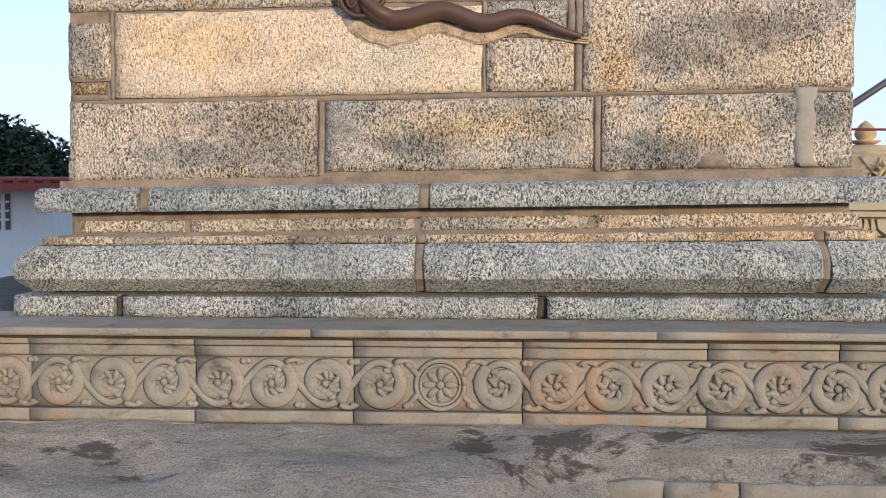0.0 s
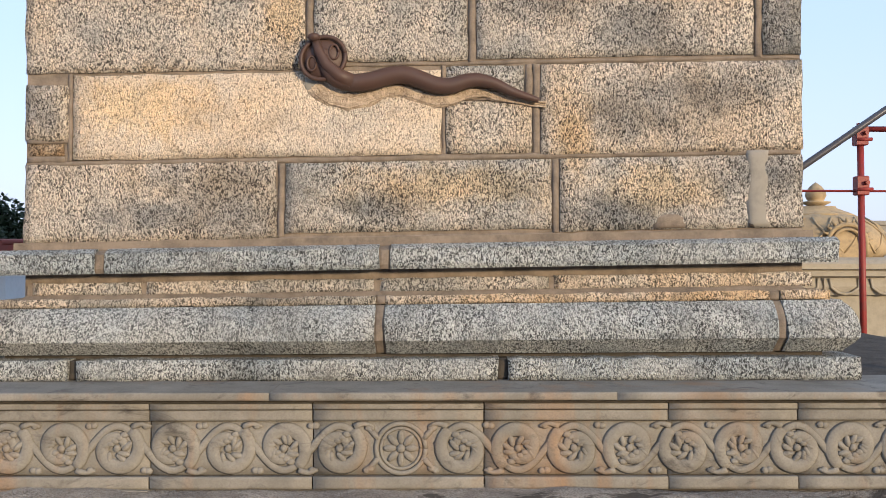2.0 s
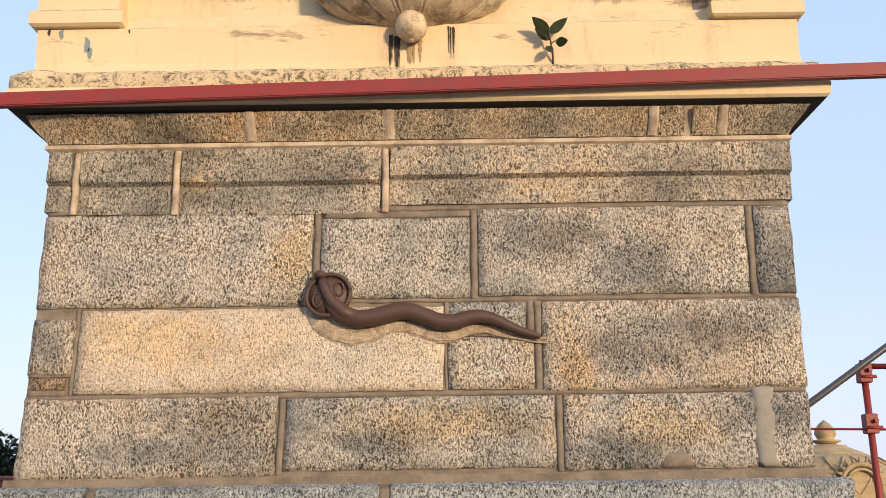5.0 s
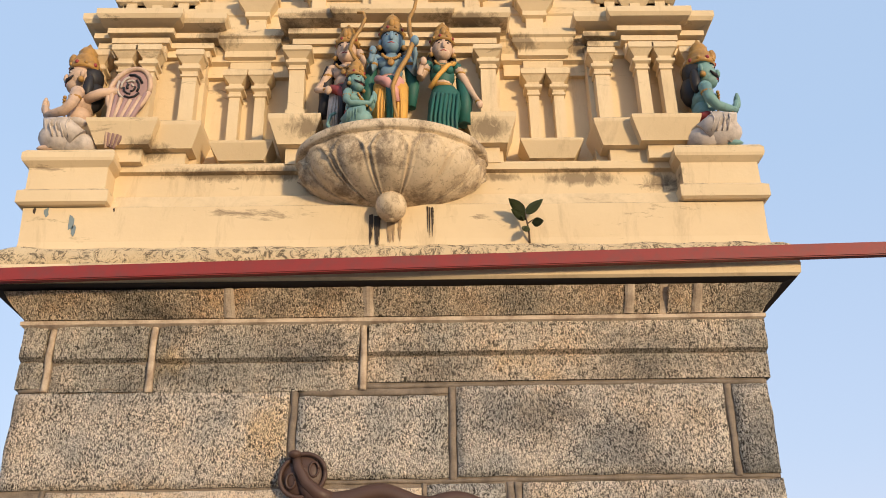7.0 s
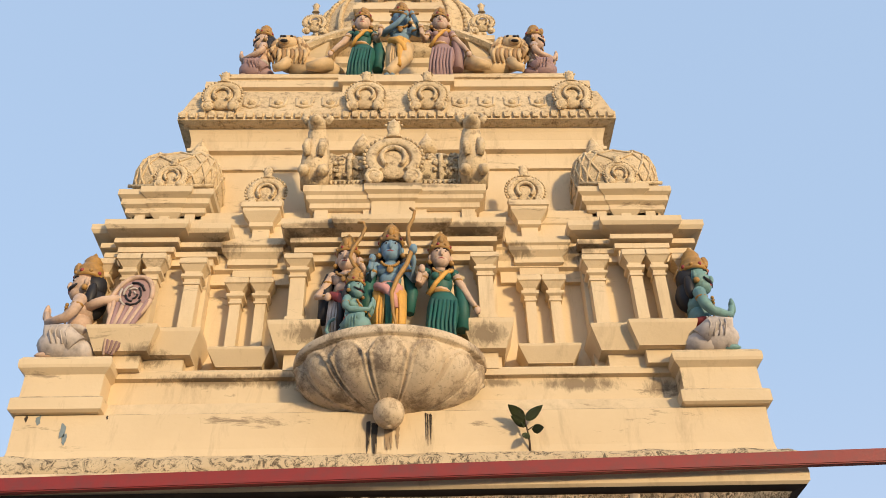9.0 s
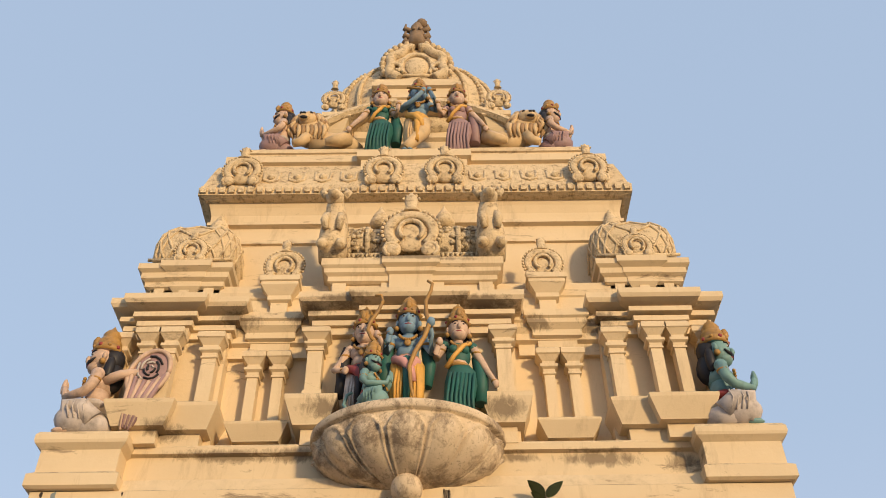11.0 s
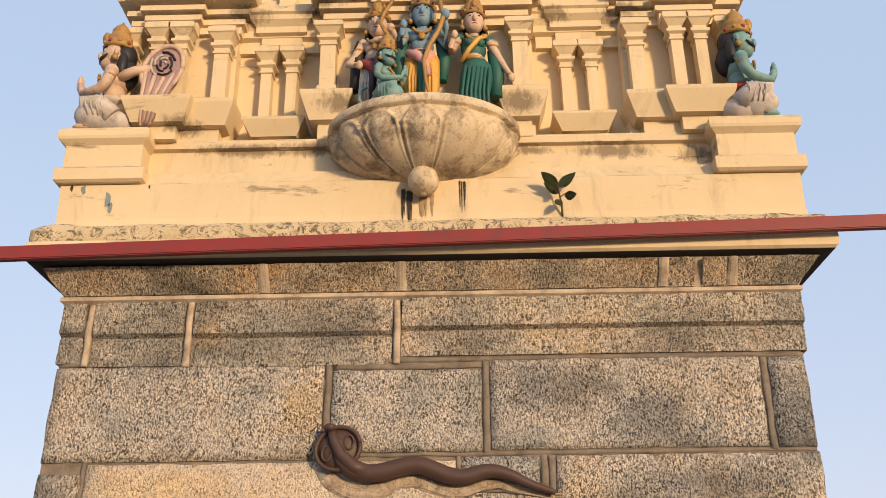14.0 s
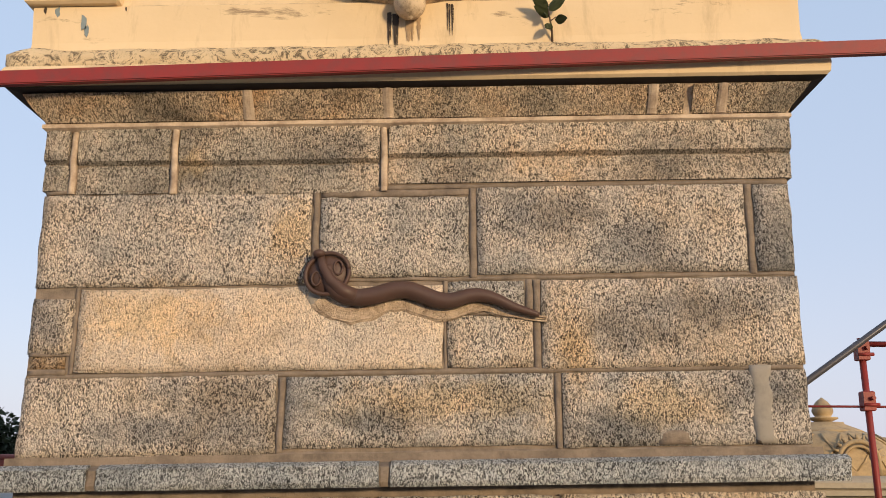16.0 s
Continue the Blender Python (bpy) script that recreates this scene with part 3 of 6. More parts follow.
course("cornice_stone", 3.212, 3.328, -0.030, (-1.765, -0.794, -0.133, 1.118, 1.282, 1.447, 1.765), BROWN, 0.2, 0.020, CYMA, 0.007, seed=60, turned=True)
for x in (-0.794, -0.133, 1.118, 1.447):
    part("pointing", stone(x - 0.024, x + 0.024, 3.212, 3.328, -0.034, 0.1, 0.012, 0.005, x, CYMA), LIME, tower)
part("cornice_slab", stack(bmesh.new(), -1.80, 1.80, -0.03, YB + 0.05, [(0.115, 3.350), (0.13, 3.362), (0.135, 3.41), (0.13, 3.435), (0.12, 3.45)], True), CREAM, tower, "stained cream slab under the painted tiers")


def rough_ledge():
    bm = bmesh.new()
    n, rows = 90, [(1.925, 3.445), (1.935, 3.47), (1.935, 3.52), (1.90, 3.555), (1.85, 3.575)]
    lines = []
    for r, (h, z) in enumerate(rows):
        lines.append([bm.verts.new((-h + 2 * h * i / n, 1.78 - h - 0.012 * noise.noise((i * 0.37, r * 0.9, 5)) + 0.03, z + 0.016 * noise.noise((i * 0.21, r, 9)))) for i in range(n + 1)])
    for a, b in zip(lines, lines[1:]):
        for i in range(n):
            f = bm.faces.new((a[i], a[i + 1], b[i + 1], b[i]))
            f.smooth = True
    back = [[bm.verts.new((l[k].co.x, YB, l[k].co.z)) for l in lines] for k in (0, -1)]
    for k, bl in zip((0, -1), back):
        for i in range(len(lines) - 1):
            bm.faces.new((lines[i][k], lines[i + 1][k], bl[i + 1], bl[i]))
    return bm


part("rough_ledge", rough_ledge(), ROUGHCREAM, tower, "rough lichen-stained cream ledge")
part("parapet", stack(bmesh.new(), -1.845, 1.845, -0.068, YB + 0.07, [(0.012, 3.50), (0.0, 3.60), (0.004, 3.785), (-0.02, 3.80), (-0.05, 3.87)]), CREAM, tower)
part("string_band", stack(bmesh.new(), -1.70, 1.70, 0.03, YB, [(0.0, 3.85), (0.0, 4.02), (0.03, 4.026), (0.034, 4.06), (0.028, 4.072), (-0.1, 4.078)]), CREAM, tower)
# patches and leftovers on the granite face
bm = stone(1.50, 1.60, 1.672, 2.02, -0.004, 0.02, 0.025, 0.004, 90, wobble=0.012)
part("plaster_patch", bm, PLASTER, tower, "grey cement patch with an upright crack")
part("crack", stone(1.538, 1.545, 1.69, 2.01, -0.0055, 0.02, 0.012, 0.004, 91, wobble=0.02), SOOTSHADE, tower)
part("crack", stone(1.502, 1.532, 1.672, 1.69, -0.0055, 0.02, 0.012, 0.004, 93, wobble=0.02), SOOTSHADE, tower)
part("mortar_patch", stone(1.08, 1.25, 1.672, 1.735, -0.004, 0.02, 0.03, 0.006, 92), MORTAR, tower)

# the sides and the back carry the same courses in plainer blocks
for z0, z1, n in ((1.668, 2.0, 3), (2.03, 2.43, 4), (2.45, 2.87, 3), (2.89, 3.18, 4)):
    for i in range(n):
        a, b = 0.03 + 3.5 * i / n + 0.01, 0.03 + 3.5 * (i + 1) / n - 0.01
        for side in (-1, 1):
            bm = stone(a, b, z0, z1, 0.0, 0.1, 0.12, 0.004, i + z0 * 9)
            for v in bm.verts:
                x, y, z = v.co
                v.co = (side * (1.75 - y), x, z)
            part("wall_stone", bm, GRANITE, tower)
        bm = stone(a - 1.78, b - 1.78, z0, z1, 0.0, 0.1, 0.12, 0.004, i + z0 * 5)
        for v in bm.verts:
            v.co.y = YB - v.co.y
        part("wall_stone", bm, GRANITE, tower)


# ---- painted tiers ----
def pilaster(cx, yf, z0, z1, w, deep=0.07):
    """Foot, shaft, necking, cushion and flared abacus."""
    h = z1 - z0
    bm = bmesh.new()
    k = w * 0.5
    stack(bm, cx - k, cx + k, yf, yf + deep, [(0.010, z0), (0.010, z0 + 0.025), (0, z0 + 0.032), (0, z0 + 0.66 * h), (0.008, z0 + 0.665 * h), (0.008, z0 + 0.69 * h),
          (0.002, z0 + 0.70 * h), (0.004, z0 + 0.735 * h), (0.020, z0 + 0.755 * h), (0.020, z0 + 0.79 * h), (0.006, z0 + 0.80 * h), (0.006, z0 + 0.84 * h),
          (0.030, z0 + 0.905 * h), (0.038, z0 + 0.915 * h), (0.038, z1 - 0.012), (0.030, z1)])
    return bm


def socle(x0, x1, yf, yb, z0, z1):
    """A base that flares upward like a lotus seat."""
    h = z1 - z0
    return stack(bmesh.new(), x0, x1, yf, yb, [(-0.04, z0), (-0.04, z0 + 0.36 * h), (0.0, z0 + 0.37 * h), (0.002, z0 + 0.40 * h), (0.045, z0 + 0.88 * h), (0.048, z1 - 0.006), (0.042, z1)])


def kapota(x0, x1, yf, yb, z0, z1, out=0.10):
    """Architrave, rolled eave and sloping top."""
    h = z1 - z0
    return stack(bmesh.new(), x0, x1, yf, yb, [(0, z0), (0, z0 + 0.15 * h), (0.022, z0 + 0.155 * h), (0.022, z0 + 0.27 * h), (-0.015, z0 + 0.275 * h), (-0.015, z0 + 0.325 * h), (0.045, z0 + 0.33 * h), (0.045, z0 + 0.44 * h),
                 (0.0, z0 + 0.445 * h), (0.0, z0 + 0.50 * h), (out * 0.86, z0 + 0.56 * h), (out, z0 + 0.63 * h), (out, z0 + 0.75 * h), (out * 0.85, z0 + 0.79 * h), (out * 0.2, z1 - 0.02), (0.0, z1)])


CY = 0.16                                   # plane of the tier's wall
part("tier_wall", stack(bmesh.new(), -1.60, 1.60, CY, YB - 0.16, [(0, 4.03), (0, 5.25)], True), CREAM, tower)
part("bay_wall", stack(bmesh.new(), -0.56, 0.56, 0.03, 0.3, [(0, 4.03), (0, 5.0)]), CREAM, tower)
for s in (-1, 1):
    lo, hi = sorted((s * 1.06, s * 1.66))
    part("bay_wall", stack(bmesh.new(), lo, hi, 0.075, 1.5, [(0, 4.03), (0, 5.0)]), CREAM, tower)
    part("socle", socle(lo + 0.02, hi - 0.0, -0.035, 0.3, 4.06, 4.285), CREAM, tower)
    a, b = sorted((s * 1.27, s * 1.54))
    part("socle", socle(a, b, -0.085, 0.2, 4.06, 4.275), CREAM, tower)
    for px, yf, w in ((1.125, 0.0, 0.078), (1.335, -0.045, 0.062), (1.465, -0.045, 0.062), (1.635, 0.0, 0.078)):
        part("pilaster", pilaster(s * px, yf, 4.285, 4.775, w), CREAM, tower)
    part("eave", kapota(lo + 0.03, hi + 0.02, 0.045, 1.4, 4.775, 5.075), CREAM, tower)
    part("eave", kapota(a + 0.0, b - 0.0, -0.005, 0.5, 4.775, 5.065), CREAM, tower)
    # paired pilasters in the recess
    a, b = sorted((s * 0.70, s * 0.94))
    part("socle", socle(a, b, 0.045, 0.3, 4.06, 4.215), CREAM, tower)
    for px in (0.752, 0.892):
        part("pilaster", pilaster(s * px, 0.085, 4.215, 4.70, 0.058), CREAM, tower)
    a, b = sorted((s * 0.60, s * 1.10))
    part("eave", stack(bmesh.new(), a, b, 0.13, 0.4, [(0, 4.70), (0, 4.775), (0.03, 4.785), (0.03, 4.83), (0.055, 4.86), (0.055, 4.89), (0.07, 4.90), (0.07, 4.94), (0, 5.0)]), CREAM, tower)
    a, b = sorted((s * 0.71, s * 0.935))
    part("eave", stack(bmesh.new(), a, b, 0.105, 0.4, [(0, 4.735), (0.0, 4.79), (0.03, 4.80), (0.03, 4.84), (0.06, 4.87), (0.06, 4.90), (0.075, 4.91), (0.075, 4.955), (0.0, 5.0)]), CREAM, tower)
    # flanking pilasters of the middle bay
    part("pilaster", pilaster(s * 0.515 - 0.02, -0.055, 4.33, 4.755, 0.082, 0.12), CREAM, tower)
    a, b = sorted((s * 0.42 - 0.02, s * 0.60 - 0.02))
    part("socle", socle(a, b, -0.05, 0.2, 4.06, 4.315), CREAM, tower)
part("eave", kapota(-0.55, 0.53, -0.01, 0.5, 4.755, 5.06), CREAM, tower)
part("eave", kapota(-0.26, 0.22, -0.045, 0.4, 4.775, 5.05), CREAM, tower)

# corner pavilions and the middle pavilion of the second tier
def gavaksha(cx, yf, z0, w, h, ring=True):
    """Horseshoe dormer: beaded outer scrolls, an inner arch and a flame on top."""
    bm = bmesh.new()
    zc = z0 + 0.40 * h
    R = 0.40 * w
    blob(bm, (cx, yf + 0.03, zc - 0.02 * h), (R * 1.0, 0.035, R * 0.95), seg=16, rings=8)
    arch = [(cx + R * 0.98 * math.sin(q), yf, zc + R * 0.98 * math.cos(q)) for q in (-2.45 + 4.9 * k / 28 for k in range(29))]
    tube(bm, arch, 0.105 * w, 6, flat=0.5)
    arch = [(cx + R * 0.52 * math.sin(q), yf - 0.012, zc + R * 0.56 * math.cos(q)) for q in (-2.5 + 5.0 * k / 20 for k in range(21))]
    tube(bm, arch, 0.045 * w, 6)
    for k in range(26):
        q = -2.35 + 4.7 * k / 25
        blob(bm, (cx + R * 1.27 * math.sin(q), yf, zc + R * 1.27 * math.cos(q)), 0.040 * w, seg=6, rings=4)
    for s in (-1, 1):
        c = (cx + s * 0.31 * w, z0 + 0.13 * h)
        tube(bm, [(c[0] + s * r * math.cos(q), yf - 0.01, c[1] + r * math.sin(q)) for q, r in ((5.6 * k / 20 - 1.2, 0.17 * w * (1 - 0.75 * k / 20)) for k in range(21))], 0.042 * w, 6)
        blob(bm, (c[0], yf, c[1]), (0.15 * w, 0.025, 0.15 * w), seg=9, rings=6)
    tube(bm, [(cx, yf, z0 + u * h) for u in (0.70, 0.78, 0.86, 0.94, 1.0)], [0.17 * w, 0.10 * w, 0.13 * w, 0.10 * w, 0.02 * w], 8, flat=0.5)
    for k in range(5):
        q = -1.2 + 0.6 * k
        blob(bm, (cx + 0.15 * w * math.sin(q), yf, z0 + 0.87 * h + 0.10 * h * math.cos(q)), 0.032 * w, seg=6, rings=4)
    return bm


def finial(cx, cy, z0, h, r):
    bm = bmesh.new()
    lathe(bm, cx, cy, [(r * 0.55, z0), (r * 1.0, z0 + 0.12 * h), (r * 1.05, z0 + 0.28 * h), (r * 0.75, z0 + 0.36 * h), (r * 0.85, z0 + 0.45 * h), (r * 0.7, z0 + 0.58 * h),
                          (r * 0.42, z0 + 0.64 * h), (r * 0.45, z0 + 0.74 * h), (r * 0.2, z0 + 0.88 * h), (0.004, z0 + h)], 14)
    return bm


CUSHION = ((0.225, 5.41), (0.255, 5.45), (0.272, 5.54), (0.272, 5.64), (0.255, 5.72), (0.215, 5.785), (0.13, 5.825), (0.04, 5.835))
for s in (-1, 1):
    lo, hi = sorted((s * 1.18, s * 1.62))
    part("pavilion_body", stack(bmesh.new(), lo + 0.015, hi - 0.005, 0.16, 1.2, [(0.0, 5.03), (0, 5.30)]), CREAM, tower)
    for px in (1.25, 1.40, 1.55):
        part("pilaster", stack(bmesh.new(), s * px - 0.03, s * px + 0.03, 0.145, 0.2, [(0, 5.06), (0, 5.24)]), CREAM, tower)
    part("eave", stack(bmesh.new(), lo, hi, 0.155, 1.2, [(0, 5.225), (0.02, 5.235), (0.02, 5.27), (0.045, 5.285), (0.045, 5.325), (0.068, 5.34), (0.068, 5.38), (0.02, 5.41), (0, 5.415)]), CREAM, tower)
    a, b = sorted((s * 1.30, s * 1.49))
    part("eave", stack(bmesh.new(), a, b, 0.13, 0.4, [(-0.03, 5.20), (0, 5.235), (0.0, 5.27), (0.025, 5.285), (0.025, 5.325), (0.06, 5.345), (0.06, 5.39), (0, 5.42)]), CREAM, tower)
    # cushion dome
    bm = bmesh.new()
    rings = []
    mx, my = 0.5 * (lo + hi), 0.42
    for hw, z in (*CUSHION,):
        rings.append([bm.verts.new((mx + math.copysign(hw * abs(math.cos(q)) ** 0.45, math.cos(q)), my + math.copysign(1.04 * hw * abs(math.sin(q)) ** 0.45, math.sin(q)), z)) for q in (2 * math.pi * k / 32 for k in range(32))])
    for p, r in zip(rings, rings[1:]):
        for k in range(32):
            f = bm.faces.new((p[k], p[(k + 1) % 32], r[(k + 1) % 32], r[k]))
            f.smooth = True
    bm.faces.new(rings[-1])
    for k in range(-4, 5):                       # lattice of cords over the dome
        for d in (-1, 1):
            pts = []
            for j, (hw, z) in enumerate(CUSHION[1:7]):
                q = -math.pi / 2 + 0.34 * k + d * 0.17 * (j - 2)
                pts.append((mx + math.copysign(hw * 1.01 * abs(math.cos(q)) ** 0.45, math.cos(q)), my + math.copysign(1.05 * hw * abs(math.sin(q)) ** 0.45, math.sin(q)), z))
            cord = bmesh.new()
            tube(cord, pts, 0.009, 5)
            part("lattice_cord", cord, RELIEF, tower)
    tube(bm, [(mx - 0.262, my - 0.275, 5.455), (mx + 0.262, my - 0.275, 5.455)], 0.012, 6)
    part("pavilion_dome", bm, RELIEF, tower, "cushion-shaped dome with lattice relief", smooth=True)
    part("dormer", gavaksha(mx, my - 0.29, 5.42, 0.20, 0.26), RELIEF, tower)
    part("finial", finial(s * 1.325, 0.36, 5.80, 0.26, 0.078), RELIEF, tower)
    # dormer and bracket between the pavilions
    part("dormer", gavaksha(s * 0.80 - 0.005, 0.135, 5.245, 0.245, 0.36), RELIEF, tower, "small horseshoe dormer with beaded scrolls")
    c = s * 0.80 - 0.005
    part("bracket", stack(bmesh.new(), c - 0.05, c + 0.05, 0.12, 0.4, [(0, 5.0), (0, 5.09), (0.02, 5.10), (0.02, 5.13), (0.06, 5.185), (0.06, 5.205), (0.07, 5.21), (0.07, 5.245), (0.0, 5.25)]), CREAM, tower)
    part("string_course", stack(bmesh.new(), min(s * 0.5, s * 1.25), max(s * 0.5, s * 1.25), 0.19, 0.5, [(0, 5.08), (0.02, 5.09), (0.02, 5.13), (0.04, 5.15), (0.045, 5.19), (0.0, 5.2)]), CREAM, tower)

part("pavilion_body", stack(bmesh.new(), -0.50, 0.48, 0.09, 0.6, [(0, 5.0), (0, 5.30)]), CREAM, tower)
for px in (-0.45, -0.16, 0.14, 0.43):
    part("pilaster", stack(bmesh.new(), px - 0.04, px + 0.04, 0.072, 0.2, [(0, 5.02), (0, 5.22)]), CREAM, tower)
part("eave", stack(bmesh.new(), -0.50, 0.48, 0.08, 0.6, [(0, 5.19), (0.02, 5.20), (0.02, 5.235), (0.042, 5.25), (0.042, 5.28), (0.06, 5.295), (0.06, 5.345), (0.02, 5.375), (0, 5.385)]), CREAM, tower)
part("eave", stack(bmesh.new(), -0.15, 0.11, 0.05, 0.4, [(0, 5.10), (0, 5.24), (0.02, 5.25), (0.02, 5.28), (0.045, 5.295), (0.045, 5.345), (0, 5.38)]), CREAM, tower)
bm = bmesh.new()
for i, (x0, x1, r) in enumerate(((-0.44, -0.40, 0.135), (-0.40, -0.31, 0.125), (-0.31, -0.28, 0.14), (-0.28, 0.26, 0.125), (0.26, 0.29, 0.14), (0.29, 0.38, 0.125), (0.38, 0.42, 0.135))):
    tube(bm, [(x0, 0.22, 5.575), (x1, 0.22, 5.575)], r * 1.15, 20)
rnd = random.Random(5)
for k in range(60):
    x, q = rnd.choice((rnd.uniform(-0.42, -0.22), rnd.uniform(0.18, 0.41))), rnd.uniform(-0.6, 1.1)
    blob(bm, (x, 0.22 - 0.146 * math.cos(q), 5.575 + 0.146 * math.sin(q)), (0.020, 0.012, 0.016), seg=6, rings=4, turn=Matrix.Rotation(rnd.uniform(-1, 1), 4, "Y"))
for x0, x1 in ((-0.42, -0.2), (0.16, 0.40)):
    for z in (5.41, 5.44):
        tube(bm, [(x0, 0.10, z), (x1, 0.10, z)], 0.012, 6)
    for k in range(8):
        blob(bm, (x0 + (x1 - x0) * (k + 0.5) / 8, 0.092, 5.425), (0.012, 0.012, 0.02), seg=6, rings=4)
part("barrel_vault", bm, ROUGHCREAM, tower, "barrel-vaulted roof carved with bands of foliage")
part("dormer", gavaksha(-0.02, 0.035, 5.35, 0.36, 0.56), RELIEF, tower, "large horseshoe dormer with scrolls and a flame crest")
for x in (-0.225, 0.19):
    part("finial", finial(x, 0.17, 5.72, 0.20, 0.066), RELIEF, tower)
for s in (-1, 1):                           # rearing beasts at the ends of the vault
    bm = bmesh.new()
    x = s * 0.49 - 0.015
    tube(bm, [(x, 0.10, 5.38), (x + s * 0.005, 0.06, 5.50), (x, 0.05, 5.62), (x - s * 0.01, 0.05, 5.72), (x, 0.03, 5.80)], [0.085, 0.092, 0.085, 0.068, 0.06], 10)
    blob(bm, (x, -0.01, 5.82), (0.06, 0.075, 0.055))
    blob(bm, (x, -0.07, 5.80), (0.04, 0.045, 0.03))
    for q in (-1, 1):
        tube(bm, [(x + q * 0.05, 0.0, 5.84), (x + q * 0.085, 0.0, 5.89), (x + q * 0.06, 0.0, 5.92)], [0.03, 0.022, 0.008], 6)
        tube(bm, [(x + q * 0.045, 0.0, 5.68), (x + q * 0.05, -0.05, 5.60), (x + q * 0.04, -0.03, 5.54)], [0.03, 0.026, 0.022], 6)
        tube(bm, [(x + q * 0.05, 0.04, 5.48), (x + q * 0.06, -0.03, 5.42), (x + q * 0.05, -0.05, 5.385)], [0.045, 0.035, 0.03], 6)
        blob(bm, (x + q * 0.03, -0.055, 5.845), 0.013, seg=6, rings=4)
    part("rearing_beast", bm, RELIEF, tower, "pale rearing lion-beast bracket", smooth=True)

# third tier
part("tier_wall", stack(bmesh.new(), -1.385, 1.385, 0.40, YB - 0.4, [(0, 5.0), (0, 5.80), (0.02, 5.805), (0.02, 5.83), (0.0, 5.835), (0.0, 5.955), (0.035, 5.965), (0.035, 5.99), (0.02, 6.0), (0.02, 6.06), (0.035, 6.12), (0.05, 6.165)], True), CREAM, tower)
part("great_eave", stack(bmesh.new(), -1.40, 1.40, 0.375, YB - 0.38, [(0.05, 6.155), (0.095, 6.165), (0.098, 6.235), (0.085, 6.245), (0.05, 6.40), (0.02, 6.52), (0.0, 6.535)], True), RELIEF, tower)
part("great_eave", stack(bmesh.new(), -0.36, 0.33, 0.345, 0.6, [(0.0, 6.18), (0.05, 6.19), (0.05, 6.25), (0.03, 6.40), (0.0, 6.53)]), RELIEF, tower)
for k in range(46):
    x = -1.46 + 2.92 * k / 45
    part("eave_block", stack(bmesh.new(), x - 0.018, x + 0.018, 0.262, 0.3, [(0, 6.175), (0.004, 6.20), (0, 6.232)]), RELIEF, tower)
for k in range(12):
    x = -1.02 + 2.0 * k / 11
    if 0.42 < abs(x + 0.015) < 1.02:
        bm = bmesh.new()
        tube(bm, [(x - 0.055, 0.335, 6.43), (x - 0.05, 0.31, 6.33), (x, 0.30, 6.305), (x + 0.05, 0.31, 6.33), (x + 0.055, 0.335, 6.43)], 0.012, 6)
        blob(bm, (x, 0.315, 6.37), (0.028, 0.02, 0.03), seg=8, rings=5)
        part("eave_relief", bm, RELIEF, tower)
for x in (-1.215, -0.225, 0.205, 1.215):
    part("dormer", gavaksha(x, 0.255, 6.22, 0.27, 0.40), RELIEF, tower, "horseshoe dormer with a beaded rim on the eave")
part("platform", stack(bmesh.new(), -1.36, 1.36, 0.42, YB - 0.42, [(0, 6.50), (0.0, 6.60), (0.03, 6.61), (0.03, 6.67), (0.0, 6.69), (-0.07, 6.70), (-0.07, 6.80), (-0.055, 6.805), (-0.05, 6.835), (-0.06, 6.85)], True), CREAM, tower)
part("platform", stack(bmesh.new(), -0.40, 0.37, 0.36, 0.9, [(0, 6.50), (0, 6.59), (0.03, 6.60), (0.03, 6.67), (0.0, 6.70)]), CREAM, tower)

# crowning dome
part("dome_neck", stack(bmesh.new(), -0.47, 0.45, 0.93, 1.75, [(0, 6.82), (0, 7.30), (0.03, 7.32), (0.03, 7.40), (0.06, 7.42), (0.06, 7.5)], True), CREAM, tower)
DOMEPROF = ((0.72, 0.53, 7.62), (0.77, 0.55, 7.74), (0.785, 0.56, 7.90), (0.765, 0.55, 8.06), (0.71, 0.525, 8.21), (0.61, 0.48, 8.36), (0.47, 0.42, 8.49), (0.32, 0.33, 8.58), (0.16, 0.18, 8.63), (0.05, 0.05, 8.64))
bm = bmesh.new()
rings = []
for hw, hd, z in ((0.50, 0.45, 7.47), (0.66, 0.52, 7.50), (0.67, 0.53, 7.56), *DOMEPROF):
    rings.append([bm.verts.new((-0.01 + math.copysign(hw * abs(math.cos(q)) ** 0.7, math.cos(q)), 1.34 + math.copysign(hd * abs(math.sin(q)) ** 0.7, math.sin(q)), z)) for q in (2 * math.pi * k / 48 for k in range(48))])
for p, r in zip(rings, rings[1:]):
    for k in range(48):
        f = bm.faces.new((p[k], p[(k + 1) % 48], r[(k + 1) % 48], r[k]))
        f.smooth = True
bm.faces.new(rings[-1])
part("dome", bm, RELIEF, tower, "cream ribbed dome with bands of carved foliage", smooth=True)
for k in range(26):                          # ribs of the dome, beaded bands between them
    q = 2 * math.pi * k / 26 + 0.06
    bm = bmesh.new()
    pts = []
    for hw, hd, z in ((p + 0.008, d + 0.008, h + 0.004) for p, d, h in DOMEPROF[:8]):
        pts.append((-0.01 + math.copysign(hw * abs(math.cos(q)) ** 0.7, math.cos(q)), 1.34 + math.copysign(hd * abs(math.sin(q)) ** 0.7, math.sin(q)), z))
    tube(bm, pts, 0.022 if k % 2 else 0.012, 6)
    if k % 2 == 0:
        for i in range(len(pts) - 1):
            for u in (0.15, 0.5, 0.85):
                p = Vector(pts[i]).lerp(Vector(pts[i + 1]), u)
                blob(bm, p, 0.026, seg=6, rings=4)
    part("dome_rib", bm, RELIEF, tower)
